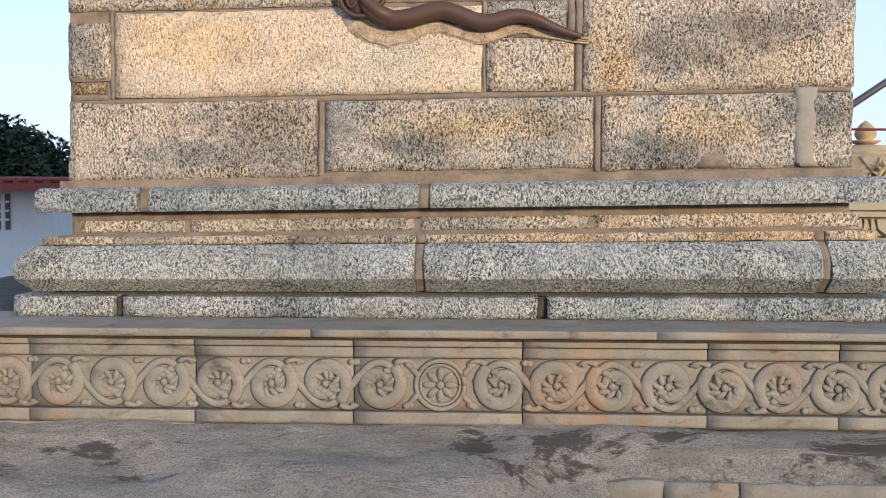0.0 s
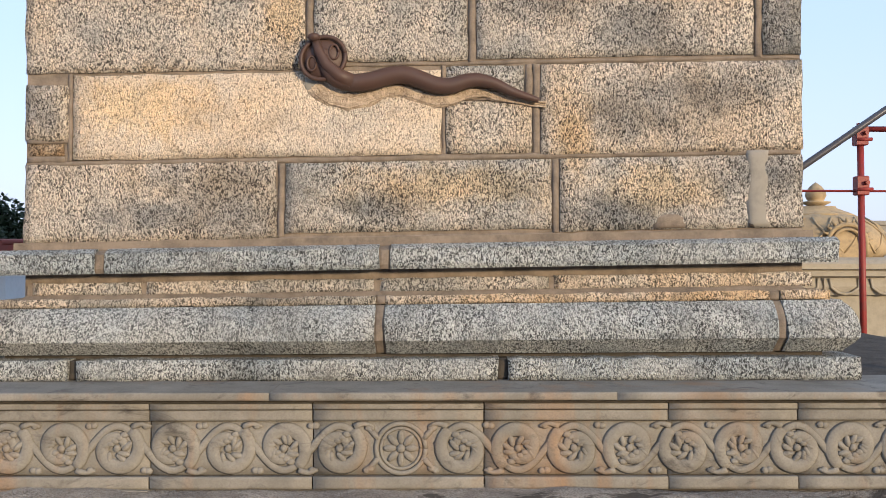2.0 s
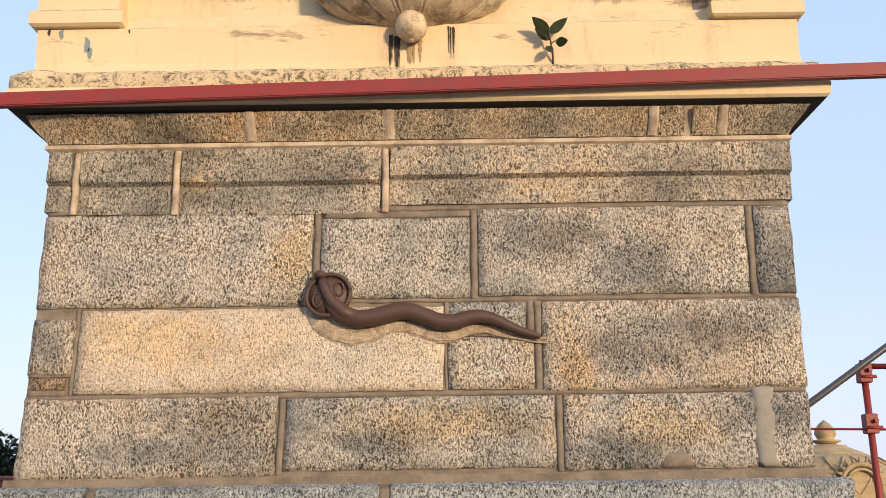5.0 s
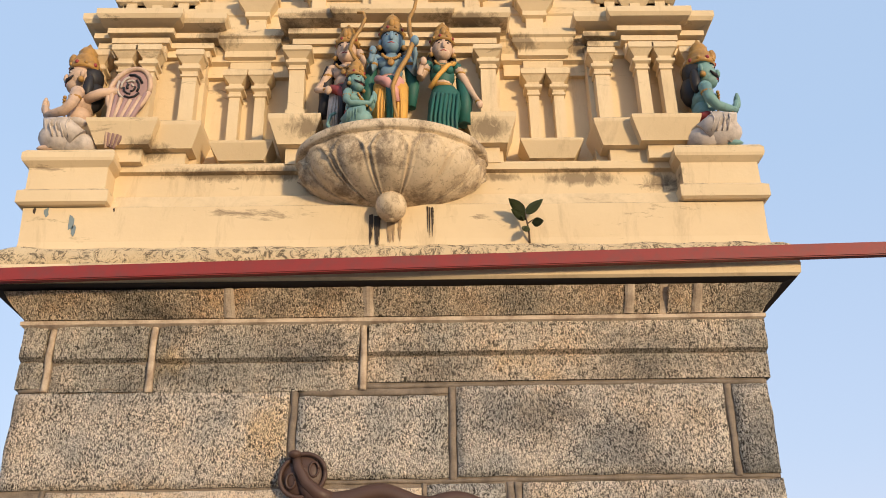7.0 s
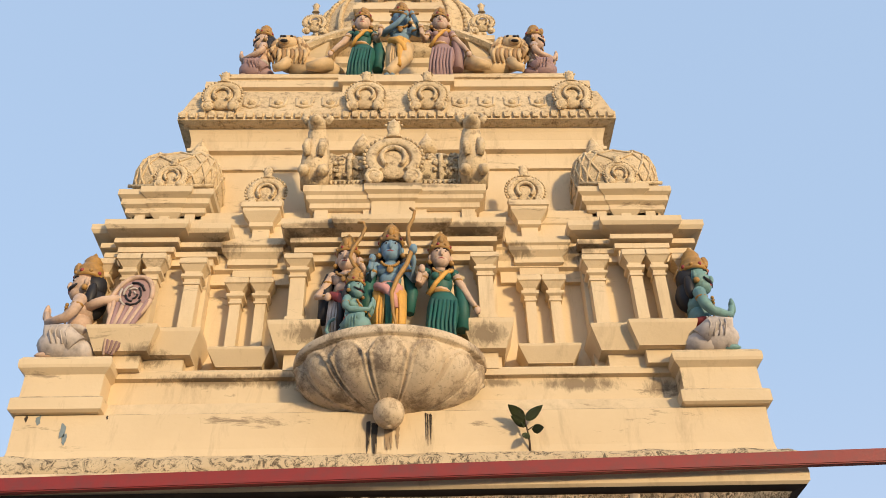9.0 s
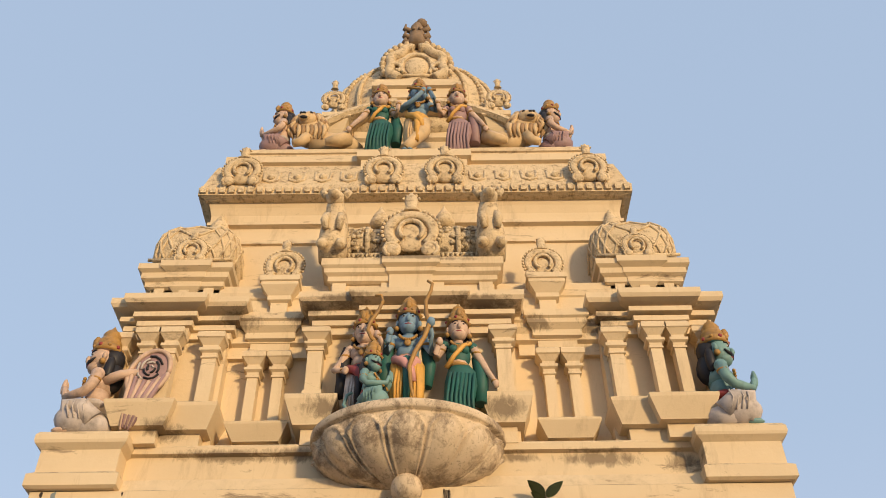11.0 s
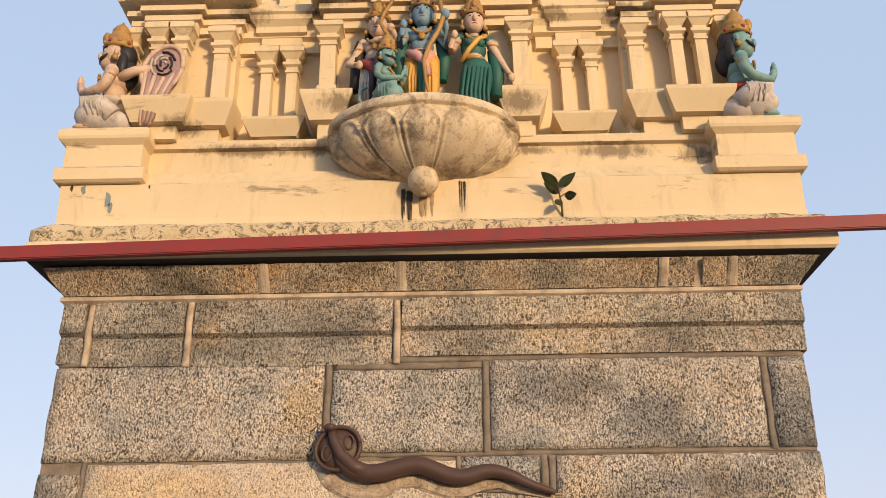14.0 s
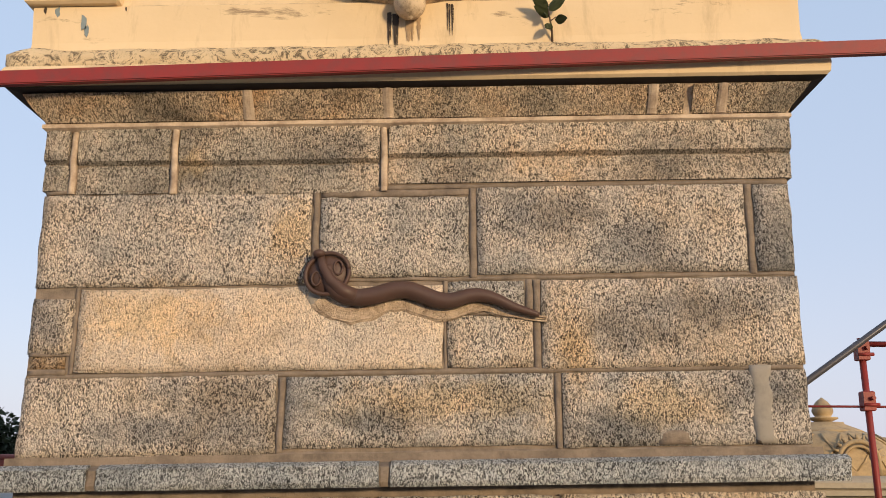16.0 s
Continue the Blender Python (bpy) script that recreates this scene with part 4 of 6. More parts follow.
# its eave droops towards both ends
for side in (-1, 1):
    bm = bmesh.new()
    rings = []
    for k in range(15):
        u = k / 14
        x, z = side * (0.16 + 0.66 * u), 7.66 - 0.30 * u ** 1.7
        rings.append([bm.verts.new((x - 0.01, y, z + dz)) for y, dz in ((0.73, 0.0), (0.70, 0.03), (0.71, 0.075), (0.76, 0.10), (1.25, 0.16), (1.25, 0.02))])
    for a, b in zip(rings, rings[1:]):
        for k in range(6):
            bm.faces.new((a[k], a[(k + 1) % 6], b[(k + 1) % 6], b[k]))
    bm.faces.new(rings[0])
    bm.faces.new(rings[-1][::-1])
    part("dome_eave", bm, RELIEF, tower)
# front gable of the dome
part("gable", stack(bmesh.new(), -0.36, 0.34, 0.74, 1.2, [(0.0, 7.62), (0, 7.75), (0.02, 7.76), (0.02, 7.80), (0.0, 7.81), (0.0, 7.90), (0.03, 7.91), (0.03, 7.96), (0.01, 7.98), (0.01, 8.02)]), CREAM, tower)
bm = bmesh.new()
for s in (-1, 1):
    tube(bm, [(-0.01 + s * r * math.sin(q), 0.76, 8.16 + 0.95 * r * math.cos(q)) for q, r in ((0.1 + 2.3 * k / 18, 0.27 + 0.02 * math.sin(k)) for k in range(19))], 0.055, 7)
    tube(bm, [(-0.01 + s * (0.20 + r * math.cos(q)), 0.73, 8.10 + r * math.sin(q)) for q, r in ((-0.6 + 5.6 * k / 18, 0.085 * (1 - 0.7 * k / 18)) for k in range(19))], 0.022, 6)
    for k in range(9):
        q = 0.3 + 0.2 * k
        blob(bm, (-0.01 + s * 0.34 * math.sin(q), 0.76, 8.18 + 0.32 * math.cos(q)), 0.038, seg=7, rings=5)
blob(bm, (-0.01, 0.81, 8.17), (0.31, 0.075, 0.30), seg=18, rings=10)
blob(bm, (-0.01, 0.745, 8.14), (0.12, 0.03, 0.13), seg=14, rings=8)
tube(bm, [(-0.01 + 0.15 * math.sin(q), 0.735, 8.13 + 0.17 * math.cos(q)) for q in (-2.2 + 4.4 * k / 20 for k in range(21))], 0.02, 6)
tube(bm, [(-0.30, 0.75, 8.02), (0.28, 0.75, 8.02)], 0.02, 6)
for v in bm.verts:
    v.co.x, v.co.z = -0.01 + 0.88 * (v.co.x + 0.01), v.co.z + 0.07
part("gable_arch", bm, RELIEF, tower, "horseshoe gable with scrolls in cream plaster")
bm = bmesh.new()
tube(bm, [(-0.01, 0.80, 8.40), (-0.01, 0.79, 8.50), (-0.01, 0.79, 8.60), (-0.01, 0.80, 8.72), (0.0, 0.80, 8.80)], [0.10, 0.085, 0.075, 0.06, 0.03], 9)
for s in (-1, 1):
    for z, r in ((8.47, 0.05), (8.57, 0.042), (8.68, 0.036)):
        tube(bm, [(-0.01 + s * 0.04, 0.77, z - 0.05), (-0.01 + s * 0.11, 0.76, z - 0.02), (-0.01 + s * 0.10, 0.76, z + 0.05)], [r * 0.8, r * 0.7, 0.008], 6)
    blob(bm, (-0.01 + s * 0.03, 0.715, 8.60), 0.02, seg=7, rings=5)
blob(bm, (0.035, 0.80, 8.80), (0.055, 0.05, 0.055))
for v in bm.verts:
    v.co.z += 0.15
part("crest_mask", bm, [paint("blackened_plaster", (0.26, 0.175, 0.105), 0.85, 0.5)], tower, "soot-stained mask crest of the gable", smooth=True)
for s in (-1, 1):                            # corner brackets with flame ornaments
    x = s * 0.66 - 0.01
    part("corner_bracket", stack(bmesh.new(), x - 0.10, x + 0.10, 0.74, 1.1, [(-0.05, 7.38), (-0.03, 7.42), (0.0, 7.52), (0.02, 7.53), (0.02, 7.58), (-0.02, 7.6)]), CREAM, tower)
    part("dormer", gavaksha(x + s * 0.03, 0.72, 7.58, 0.20, 0.42), RELIEF, tower)

# pedestals at the corners
for s in (-1, 1):
    a, b = sorted((s * 1.455, s * 1.850))
    ped = part("corner_pedestal", stack(bmesh.new(), a, b, -0.085, 0.35, [(0.012, 3.79), (0.028, 3.80), (0.028, 3.862), (0.012, 3.875), (0.0, 3.885), (0.0, 4.005), (0.03, 4.03), (0.035, 4.045), (0.035, 4.075), (0.022, 4.095)]), CREAM, tower)


# ---- lotus bowl on the parapet ----
def lotus_bowl():
    bm = bmesh.new()
    n, m = 196, 34
    rings = []
    for j in range(m + 1):
        v = j / m
        ring = []
        for i in range(n + 1):
            q = math.pi * (1.0 + i / n)
            petal = (i / n * 7) % 1.0
            d = abs(petal - 0.5) * 2
            rim = 0.95 - 0.34 * max(0, d - 0.10) ** 2.2
            ridge = 0.045 * math.exp(-((v - rim) / 0.03) ** 2) + (0.05 * math.exp(-((d - 0.84) / 0.07) ** 2) - 0.03 * math.exp(-((d - 1.0) / 0.06) ** 2) if v < rim else -0.01)
            lens = 0.10 * (1 - d * d) * math.sin(math.pi * min(1, v / rim)) if v < rim else -0.008
            rad = math.sin(v * math.pi / 2) ** 0.80
            k = rad * (1 + lens) + ridge * (0.4 + 0.6 * v)
            ring.append(bm.verts.new((-0.025 + 0.475 * k * math.cos(q), 0.0 + 0.375 * k * math.sin(q), 3.765 + 0.27 * (1 - math.cos(v * math.pi / 2)) ** 0.85)))
        rings.append(ring)
    for z, k in ((4.036, 1.035), (4.045, 1.05), (4.078, 1.05), (4.086, 1.03), (4.086, 0.0)):
        rings.append([bm.verts.new((-0.025 + 0.475 * k * math.cos(math.pi * (1 + i / n)), 0.375 * k * math.sin(math.pi * (1 + i / n)), z)) for i in range(n + 1)])
    for a, b in zip(rings, rings[1:]):
        for i in range(n):
            f = bm.faces.new((a[i], a[i + 1], b[i + 1], b[i]))
            f.smooth = True
    bmesh.ops.remove_doubles(bm, verts=bm.verts, dist=0.0004)
    return bm


bowl = part("lotus_bowl", lotus_bowl(), LOTUS, tower, "weathered plaster lotus bowl with petals, stained by rain")
bm = bmesh.new()
blob(bm, (-0.025, -0.13, 3.745), (0.078, 0.085, 0.075), seg=16, rings=10)
tube(bm, [(-0.025, -0.13, 3.70), (-0.025, -0.13, 3.665)], [0.045, 0.012], 10)
part("lotus_boss", bm, LOTUS, tower, smooth=True)
# rain pipes left in the parapet, with soot below
rnd = random.Random(11)
def stain(x, z0, z1, w, y, mat, drips=5):
    """A run of dirt: several thin uneven drips side by side, a film on the plaster."""
    bm = bmesh.new()
    for d in range(drips):
        cx = x + w * (rnd.random() * 2 - 1) * (0.8 if drips > 1 else 0)
        top, low = z1 - 0.1 * (z1 - z0) * rnd.random(), z0 + (z1 - z0) * (0.05 + 0.6 * rnd.random() ** 2)
        hw0 = 0.5 * w / drips ** 0.5 * (0.6 + 0.8 * rnd.random())
        rows = []
        for k in range(11):
            u = k / 10
            hw = hw0 * (1 - 0.75 * u ** 1.5) * (0.6 + 0.8 * rnd.random())
            sh = 0.25 * hw0 * (rnd.random() - 0.5)
            rows.append((bm.verts.new((cx - hw + sh, y - 0.0003 * d, top + (low - top) * u)), bm.verts.new((cx + hw + sh, y - 0.0003 * d, top + (low - top) * u))))
        for p, q in zip(rows, rows[1:]):
            bm.faces.new((p[0], p[1], q[1], q[0]))
    part("rain_stain", bm, mat, tower)


stain(-0.105, 3.53, 3.735, 0.034, -0.0735, SOOTSHADE, 14)
stain(-0.02, 3.57, 3.72, 0.05, -0.0735, DIRT, 7)
stain(0.168, 3.585, 3.775, 0.020, -0.0735, SOOTSHADE, 8)
for x, z, s in ((-1.60, 3.70, 0.05), (-1.585, 3.66, 0.03), (-1.73, 3.765, 0.03), (-1.79, 3.77, 0.02), (-1.40, 3.77, 0.012)):
    bm = bmesh.new()
    vs = [bm.verts.new((x + s * (0.25 + 0.3 * rnd.random()) * math.cos(q), -0.0735, z + s * (0.4 + 0.9 * rnd.random()) * math.sin(q))) for q in (2 * math.pi * k / 11 for k in range(11))]
    bm.faces.new(vs)
    part("paint_flake", bm, BLUEFLAKE if s > 0.025 else SOOTSHADE, tower)


# ---- statues ----
def place(bm, at, size, turn=0.0, mirror=False):
    a = radians(turn)
    for v in bm.verts:
        x, y, z = v.co * size
        if mirror:
            x = -x
        v.co = (at[0] + x * math.cos(a) - y * math.sin(a), at[1] + x * math.sin(a) + y * math.cos(a), at[2] + z)
    if mirror:
        bmesh.ops.reverse_faces(bm, faces=bm.faces)
    return bm


def face(bm, x, y, z, k, skin, hair, gold, dirx=0.0, beard=False):
    """Head with hair, eyes, nose, ear rings and a tall crown. dirx: -1 looks to the left, 0 to the front."""
    fx, fy = dirx, -math.sqrt(max(0.0, 1 - dirx * dirx))
    px, py = -fy, fx

    def at(f, s, u):
        return (x + (fx * f + px * s) * k, y + (fy * f + py * s) * k, z + u * k)

    blob(bm, at(0, 0, 0), (0.060 * k, 0.060 * k, 0.078 * k), skin, 14, 10)
    blob(bm, at(0.018, 0, -0.045), (0.044 * k, 0.044 * k, 0.040 * k), skin, 10, 7)
    blob(bm, at(-0.046, 0, 0.012), (0.062 * k, 0.062 * k, 0.076 * k), hair, 12, 8)
    blob(bm, at(-0.066, 0, -0.085), (0.060 * k, 0.060 * k, 0.085 * k), hair, 10, 7)
    blob(bm, at(0.064, 0, -0.010), (0.013 * k, 0.013 * k, 0.024 * k), skin, 7, 5)
    for s in (-1, 1):
        blob(bm, at(-0.040, s * 0.066, -0.07), (0.026 * k, 0.026 * k, 0.07 * k), hair, 8, 6)
        blob(bm, at(0.047, s * 0.025, 0.012), (0.011 * k, 0.011 * k, 0.0055 * k), 6, 8, 5)
        blob(bm, at(0.055, s * 0.026, 0.012), 0.0052 * k, hair, 7, 5)
        tube(bm, [at(0.054, s * 0.010, 0.030), at(0.050, s * 0.026, 0.036), at(0.040, s * 0.044, 0.028)], 0.0038 * k, 5, hair)
        blob(bm, at(-0.004, s * 0.064, -0.002), (0.012 * k, 0.012 * k, 0.024 * k), skin, 7, 5)
        blob(bm, at(0.0, s * 0.068, -0.040), 0.017 * k, gold, 7, 5)
    tube(bm, [at(0.050, -0.020, -0.046), at(0.060, 0, -0.044), at(0.050, 0.018, -0.046)], 0.0052 * k, 5, 7)
    if beard:
        for s in (-1, 1):
            tube(bm, [at(0.060, 0, -0.030), at(0.056, s * 0.026, -0.034), at(0.036, s * 0.052, -0.018)], [0.010 * k, 0.010 * k, 0.004 * k], 6, hair)
    cx, cy = x - fx * 0.012 * k, y - fy * 0.012 * k
    lathe(bm, cx, cy, [(0.064 * k, z + 0.040 * k), (0.073 * k, z + 0.048 * k), (0.071 * k, z + 0.074 * k), (0.058 * k, z + 0.082 * k), (0.062 * k, z + 0.10 * k), (0.052 * k, z + 0.125 * k), (0.042 * k, z + 0.132 * k), (0.045 * k, z + 0.155 * k), (0.030 * k, z + 0.18 * k), (0.018 * k, z + 0.19 * k), (0.003 * k, z + 0.215 * k)], 14, gold)
    for j in range(10):
        q = 2 * math.pi * j / 10
        blob(bm, (cx + 0.070 * k * math.cos(q), cy + 0.070 * k * math.sin(q), z + 0.062 * k), 0.011 * k, 7 if j % 2 else gold, 6, 4)
    blob(bm, at(0.050, 0, 0.100), (0.020 * k, 0.018 * k, 0.036 * k), gold, 7, 5)


# slots: 0 skin, 1 lower cloth, 2 hair, 3 gold, 4 sash, 5 shawl, 6 white, 7 lips
def standing(woman=False, armr=(), arml=(), shawl=False, sway=0.02, crossed=False, sari=False):
    """A standing figure one unit tall, facing -y."""
    bm = bmesh.new()
    if woman:
        prof = [((0, 0, 0.0), 0.115), ((0, 0, 0.05), 0.120), ((0.0, 0, 0.20), 0.108), ((sway, 0, 0.36), 0.118), ((sway, 0, 0.44), 0.108), ((0, 0, 0.50), 0.078)]
        tube(bm, [p for p, r in prof], [r for p, r in prof], 16, 1, 0.72)
        for k in range(7):
            x = -0.085 + 0.028 * k
            tube(bm, [(x * 1.15, -0.078, 0.01), (x * 1.05, -0.082, 0.20), (x + sway, -0.080, 0.40)], 0.012, 5, 1)
        blob(bm, (0, -0.01, 0.50), (0.082, 0.062, 0.025), 3, 12, 6)
        blob(bm, (0, 0, 0.60), (0.092, 0.066, 0.115), 1, 12, 9)
        blob(bm, (0, 0.0, 0.535), (0.074, 0.056, 0.05), 0, 10, 7)
        for s in (-1, 1):
            blob(bm, (s * 0.040, -0.050, 0.625), (0.038, 0.036, 0.038), 1, 9, 7)
        tube(bm, [(0.085, -0.03, 0.70), (0.03, -0.085, 0.64), (-0.04, -0.075, 0.55), (-0.09, -0.03, 0.47)], [0.018, 0.017, 0.017, 0.02], 7, 4)
    else:
        for s in (-1, 1):
            if crossed and s > 0:
                pts = [(0.045, 0, 0.46), (0.05, -0.05, 0.27), (-0.06, -0.06, 0.10), (-0.10, -0.07, 0.03)]
            else:
                pts = [(s * 0.045, 0, 0.46), (s * 0.055, -0.02, 0.26), (s * 0.055, 0.0, 0.06), (s * 0.055, -0.01, 0.02)]
            tube(bm, pts, [0.075, 0.066, 0.048, 0.045], 10, 1)
            blob(bm, (pts[-1][0], -0.045, 0.018), (0.032, 0.06, 0.02), 0, 8, 6)
            for k in range(3):
                tube(bm, [(pts[0][0] + 0.02 * (k - 1), -0.066, 0.42), (pts[1][0] + 0.022 * (k - 1), -0.085, 0.27), (pts[2][0] + 0.02 * (k - 1), -0.05, 0.08)], 0.009, 5, 1)
        blob(bm, (0, -0.012, 0.455), (0.108, 0.088, 0.085), 4, 12, 8)
        tube(bm, [(-0.09, -0.06, 0.48), (-0.02, -0.105, 0.43), (0.03, -0.105, 0.36), (0.05, -0.09, 0.28)], [0.03, 0.034, 0.03, 0.018], 7, 4)
        tube(bm, [(0.0, -0.085, 0.47), (0.005, -0.095, 0.30), (0.0, -0.085, 0.12)], [0.038, 0.030, 0.020], 7, 5)
        blob(bm, (0, -0.01, 0.515), (0.085, 0.066, 0.022), 3, 12, 6)
        blob(bm, (0, 0, 0.57), (0.080, 0.060, 0.075), 0, 12, 8)
        blob(bm, (0, 0, 0.65), (0.102, 0.066, 0.072), 0, 12, 8)
    for k in range(11):
        q = -1.25 + 2.5 * k / 10
        blob(bm, (0.062 * math.sin(q), -0.068 - 0.008 * math.cos(q), 0.695 - 0.055 * math.cos(q)), 0.012, 3, 6, 4)
    blob(bm, (0, -0.072, 0.615), (0.026, 0.014, 0.03), 3, 8, 5)
    tube(bm, [(0, 0, 0.69), (0, -0.005, 0.75)], [0.042, 0.034], 9, 0)
    for s, bend in ((-1, armr), (1, arml)):
        pts = [(s * 0.105, 0, 0.685)] + list(bend)
        blob(bm, pts[0], (0.040, 0.040, 0.042), 1 if woman else 0, 9, 6)
        tube(bm, pts, [0.036, 0.030, 0.022][:len(pts)] + [0.020] * max(0, len(pts) - 3), 8, 0)
        blob(bm, pts[-1], (0.026, 0.022, 0.036), 0, 8, 6)
        mid = Vector(pts[0]).lerp(Vector(pts[1]), 0.45)
        blob(bm, mid, (0.040, 0.040, 0.016), 3, 9, 5)
        wr = Vector(pts[-2]).lerp(Vector(pts[-1]), 0.8)
        blob(bm, wr, (0.027, 0.027, 0.014), 3, 8, 5)
    if shawl:
        tube(bm, [(-0.12, 0.02, 0.71), (-0.155, 0.03, 0.58), (-0.15, 0.03, 0.44), (-0.165, 0.02, 0.30)], [0.045, 0.055, 0.05, 0.035], 8, 5)
        tube(bm, [(0.12, 0.04, 0.70), (0.15, 0.05, 0.50), (0.14, 0.04, 0.32)], [0.04, 0.045, 0.03], 8, 5)
    if sari:
        tube(bm, [(0.14, 0.03, 0.62), (0.17, 0.03, 0.45), (0.16, 0.03, 0.22)], [0.04, 0.055, 0.05], 8, 5)
    face(bm, 0, -0.02, 0.822, 1.22, 0, 2, 3)
    return bm


def seated(mats_wing=False):
    """A cross-legged figure one unit tall in profile, facing -x, with joined palms."""
    bm = bmesh.new()
    blob(bm, (0.05, 0, 0.10), (0.18, 0.15, 0.12), 1, 14, 8)
    blob(bm, (-0.07, -0.03, 0.15), (0.20, 0.15, 0.155), 1, 14, 9)
    tube(bm, [(0.08, -0.08, 0.12), (-0.05, -0.12, 0.22), (-0.16, -0.11, 0.24), (-0.15, -0.08, 0.12), (-0.12, -0.06, 0.03)], [0.10, 0.095, 0.080, 0.065, 0.05], 10, 1)
    tube(bm, [(0.08, 0.08, 0.12), (-0.08, 0.12, 0.14), (-0.24, 0.08, 0.06)], [0.10, 0.085, 0.06], 10, 1)
    blob(bm, (-0.17, -0.06, 0.025), (0.09, 0.04, 0.028), 0, 8, 6)
    for k in range(4):
        tube(bm, [(0.02 - 0.05 * k, -0.195, 0.27 - 0.01 * k), (0.0 - 0.045 * k, -0.205, 0.19), (0.03 - 0.045 * k, -0.165, 0.09)], 0.008, 5, 1)
    blob(bm, (0.03, 0, 0.30), (0.12, 0.14, 0.05), 4, 12, 6)
    blob(bm, (0.03, 0, 0.38), (0.105, 0.135, 0.12), 0, 12, 8)
    blob(bm, (0.02, 0, 0.50), (0.115, 0.165, 0.10), 0, 12, 8)
    blob(bm, (-0.05, 0, 0.50), (0.06, 0.11, 0.07), 0, 10, 6)
    for k in range(9):
        q = -1.3 + 2.6 * k / 8
        blob(bm, (-0.085 - 0.02 * math.cos(q), 0.11 * math.sin(q), 0.545 - 0.06 * math.cos(q)), 0.018, 3, 6, 4)
    tube(bm, [(-0.01, -0.13, 0.56), (-0.10, -0.05, 0.47), (-0.10, 0.02, 0.36)], 0.010, 5, 3)
    for s in (-1, 1):
        blob(bm, (0.03, s * 0.165, 0.545), (0.062, 0.055, 0.065), 0, 9, 7)
        tube(bm, [(0.03, s * 0.175, 0.54), (0.02, s * 0.215, 0.40), (-0.04, s * 0.20, 0.33), (-0.24, s * 0.035, 0.38), (-0.27, s * 0.025, 0.48)], [0.058, 0.048, 0.044, 0.034, 0.026], 8, 0)
        blob(bm, (-0.28, s * 0.022, 0.49), (0.026, 0.022, 0.085), 0, 8, 6)
        blob(bm, (0.028, s * 0.195, 0.47), (0.060, 0.056, 0.022), 3, 9, 5)
        blob(bm, (-0.20, s * 0.055, 0.358), (0.02, 0.04, 0.04), 3, 8, 5)
    tube(bm, [(0.02, 0, 0.57), (0.01, 0, 0.66)], [0.07, 0.058], 9, 0)
    face(bm, -0.015, -0.03, 0.775, 1.85, 0, 2, 3, -0.94, True)
    if mats_wing:
        tube(bm, [(0.08, -0.10, 0.52), (0.22, -0.12, 0.58), (0.36, -0.10, 0.62)], [0.05, 0.045, 0.04], 7, 0)
        blob(bm, (0.45, -0.09, 0.62), (0.17, 0.035, 0.25), 5, 18, 10, Matrix.Rotation(radians(10), 4, "Y"))
        tube(bm, [(0.45 + 0.17 * math.cos(q) + 0.04 * math.sin(q), -0.11, 0.62 + 0.245 * math.sin(q)) for q in (2 * math.pi * k / 28 for k in range(29))], 0.024, 6, 0)
        for k in range(10):
            a, r = k * 2.4, 0.025 + 0.013 * k
            tube(bm, [(0.46 + 0.8 * r * math.cos(a + u), -0.128, 0.66 + r * math.sin(a + u)) for u in (0, 0.5, 1.0, 1.5)], 0.011, 5, 6 if k % 3 == 0 else 2)
        for k in range(8):
            u = k / 7
            tube(bm, [(0.31 + 0.29 * u, -0.118, 0.60 - 0.08 * math.sin(math.pi * u)), (0.31 + 0.20 * u, -0.115, 0.34), (0.33 + 0.09 * u, -0.10, 0.03 + 0.02 * k % 0.05)], [0.020, 0.026, 0.012], 6, 5 if k % 2 else 0)
    return bm


def statue(name, bm, mats, at, size, label, turn=0.0, mirror=False, group=""):
    place(bm, settle(*at), size, turn, mirror)
    ob = part(name, bm, mats, settled=False)
    return tagged(ob, label, "statue", group)


RAMA = [BLUE, YELLOW, HAIR, GOLD, PINK, GREEN, WHITE, MAROON]
bm = standing(armr=((-0.15, -0.03, 0.56), (-0.13, -0.11, 0.60), (-0.12, -0.14, 0.66)), arml=((0.165, -0.02, 0.57), (0.16, -0.10, 0.66), (0.15, -0.12, 0.73)), shawl=True)
tube(bm, [(0.13, -0.16, 1.10), (0.165, -0.16, 1.07), (0.155, -0.16, 1.0), (0.12, -0.15, 0.92), (0.125, -0.15, 0.80), (0.15, -0.15, 0.72), (0.115, -0.15, 0.60), (0.055, -0.15, 0.48), (0.02, -0.15, 0.36), (0.035, -0.15, 0.20), (0.07, -0.15, 0.04)], [0.010, 0.012, 0.013, 0.015, 0.016, 0.017, 0.017, 0.017, 0.015, 0.012, 0.008], 7, 3)
blob(bm, (0.16, -0.15, 0.735), (0.03, 0.03, 0.04), 0)
statue("figure_statue", bm, RAMA, (-0.035, -0.14, 4.086), 0.765, "painted blue standing figure with gold crown, holding a long bow", group="figures on the lotus bowl")
bm = standing(armr=((-0.175, 0.0, 0.56), (-0.20, -0.04, 0.49), (-0.10, -0.10, 0.44)), arml=((0.14, -0.04, 0.58), (0.16, -0.12, 0.64), (0.13, -0.15, 0.70)), shawl=True)
tube(bm, [(0.10, -0.17, 1.055), (0.145, -0.17, 1.05), (0.16, -0.17, 0.99), (0.13, -0.17, 0.90), (0.075, -0.17, 0.80), (0.06, -0.17, 0.73), (0.09, -0.17, 0.66), (0.15, -0.17, 0.58)], [0.009, 0.011, 0.013, 0.014, 0.015, 0.015, 0.015, 0.013], 7, 3)
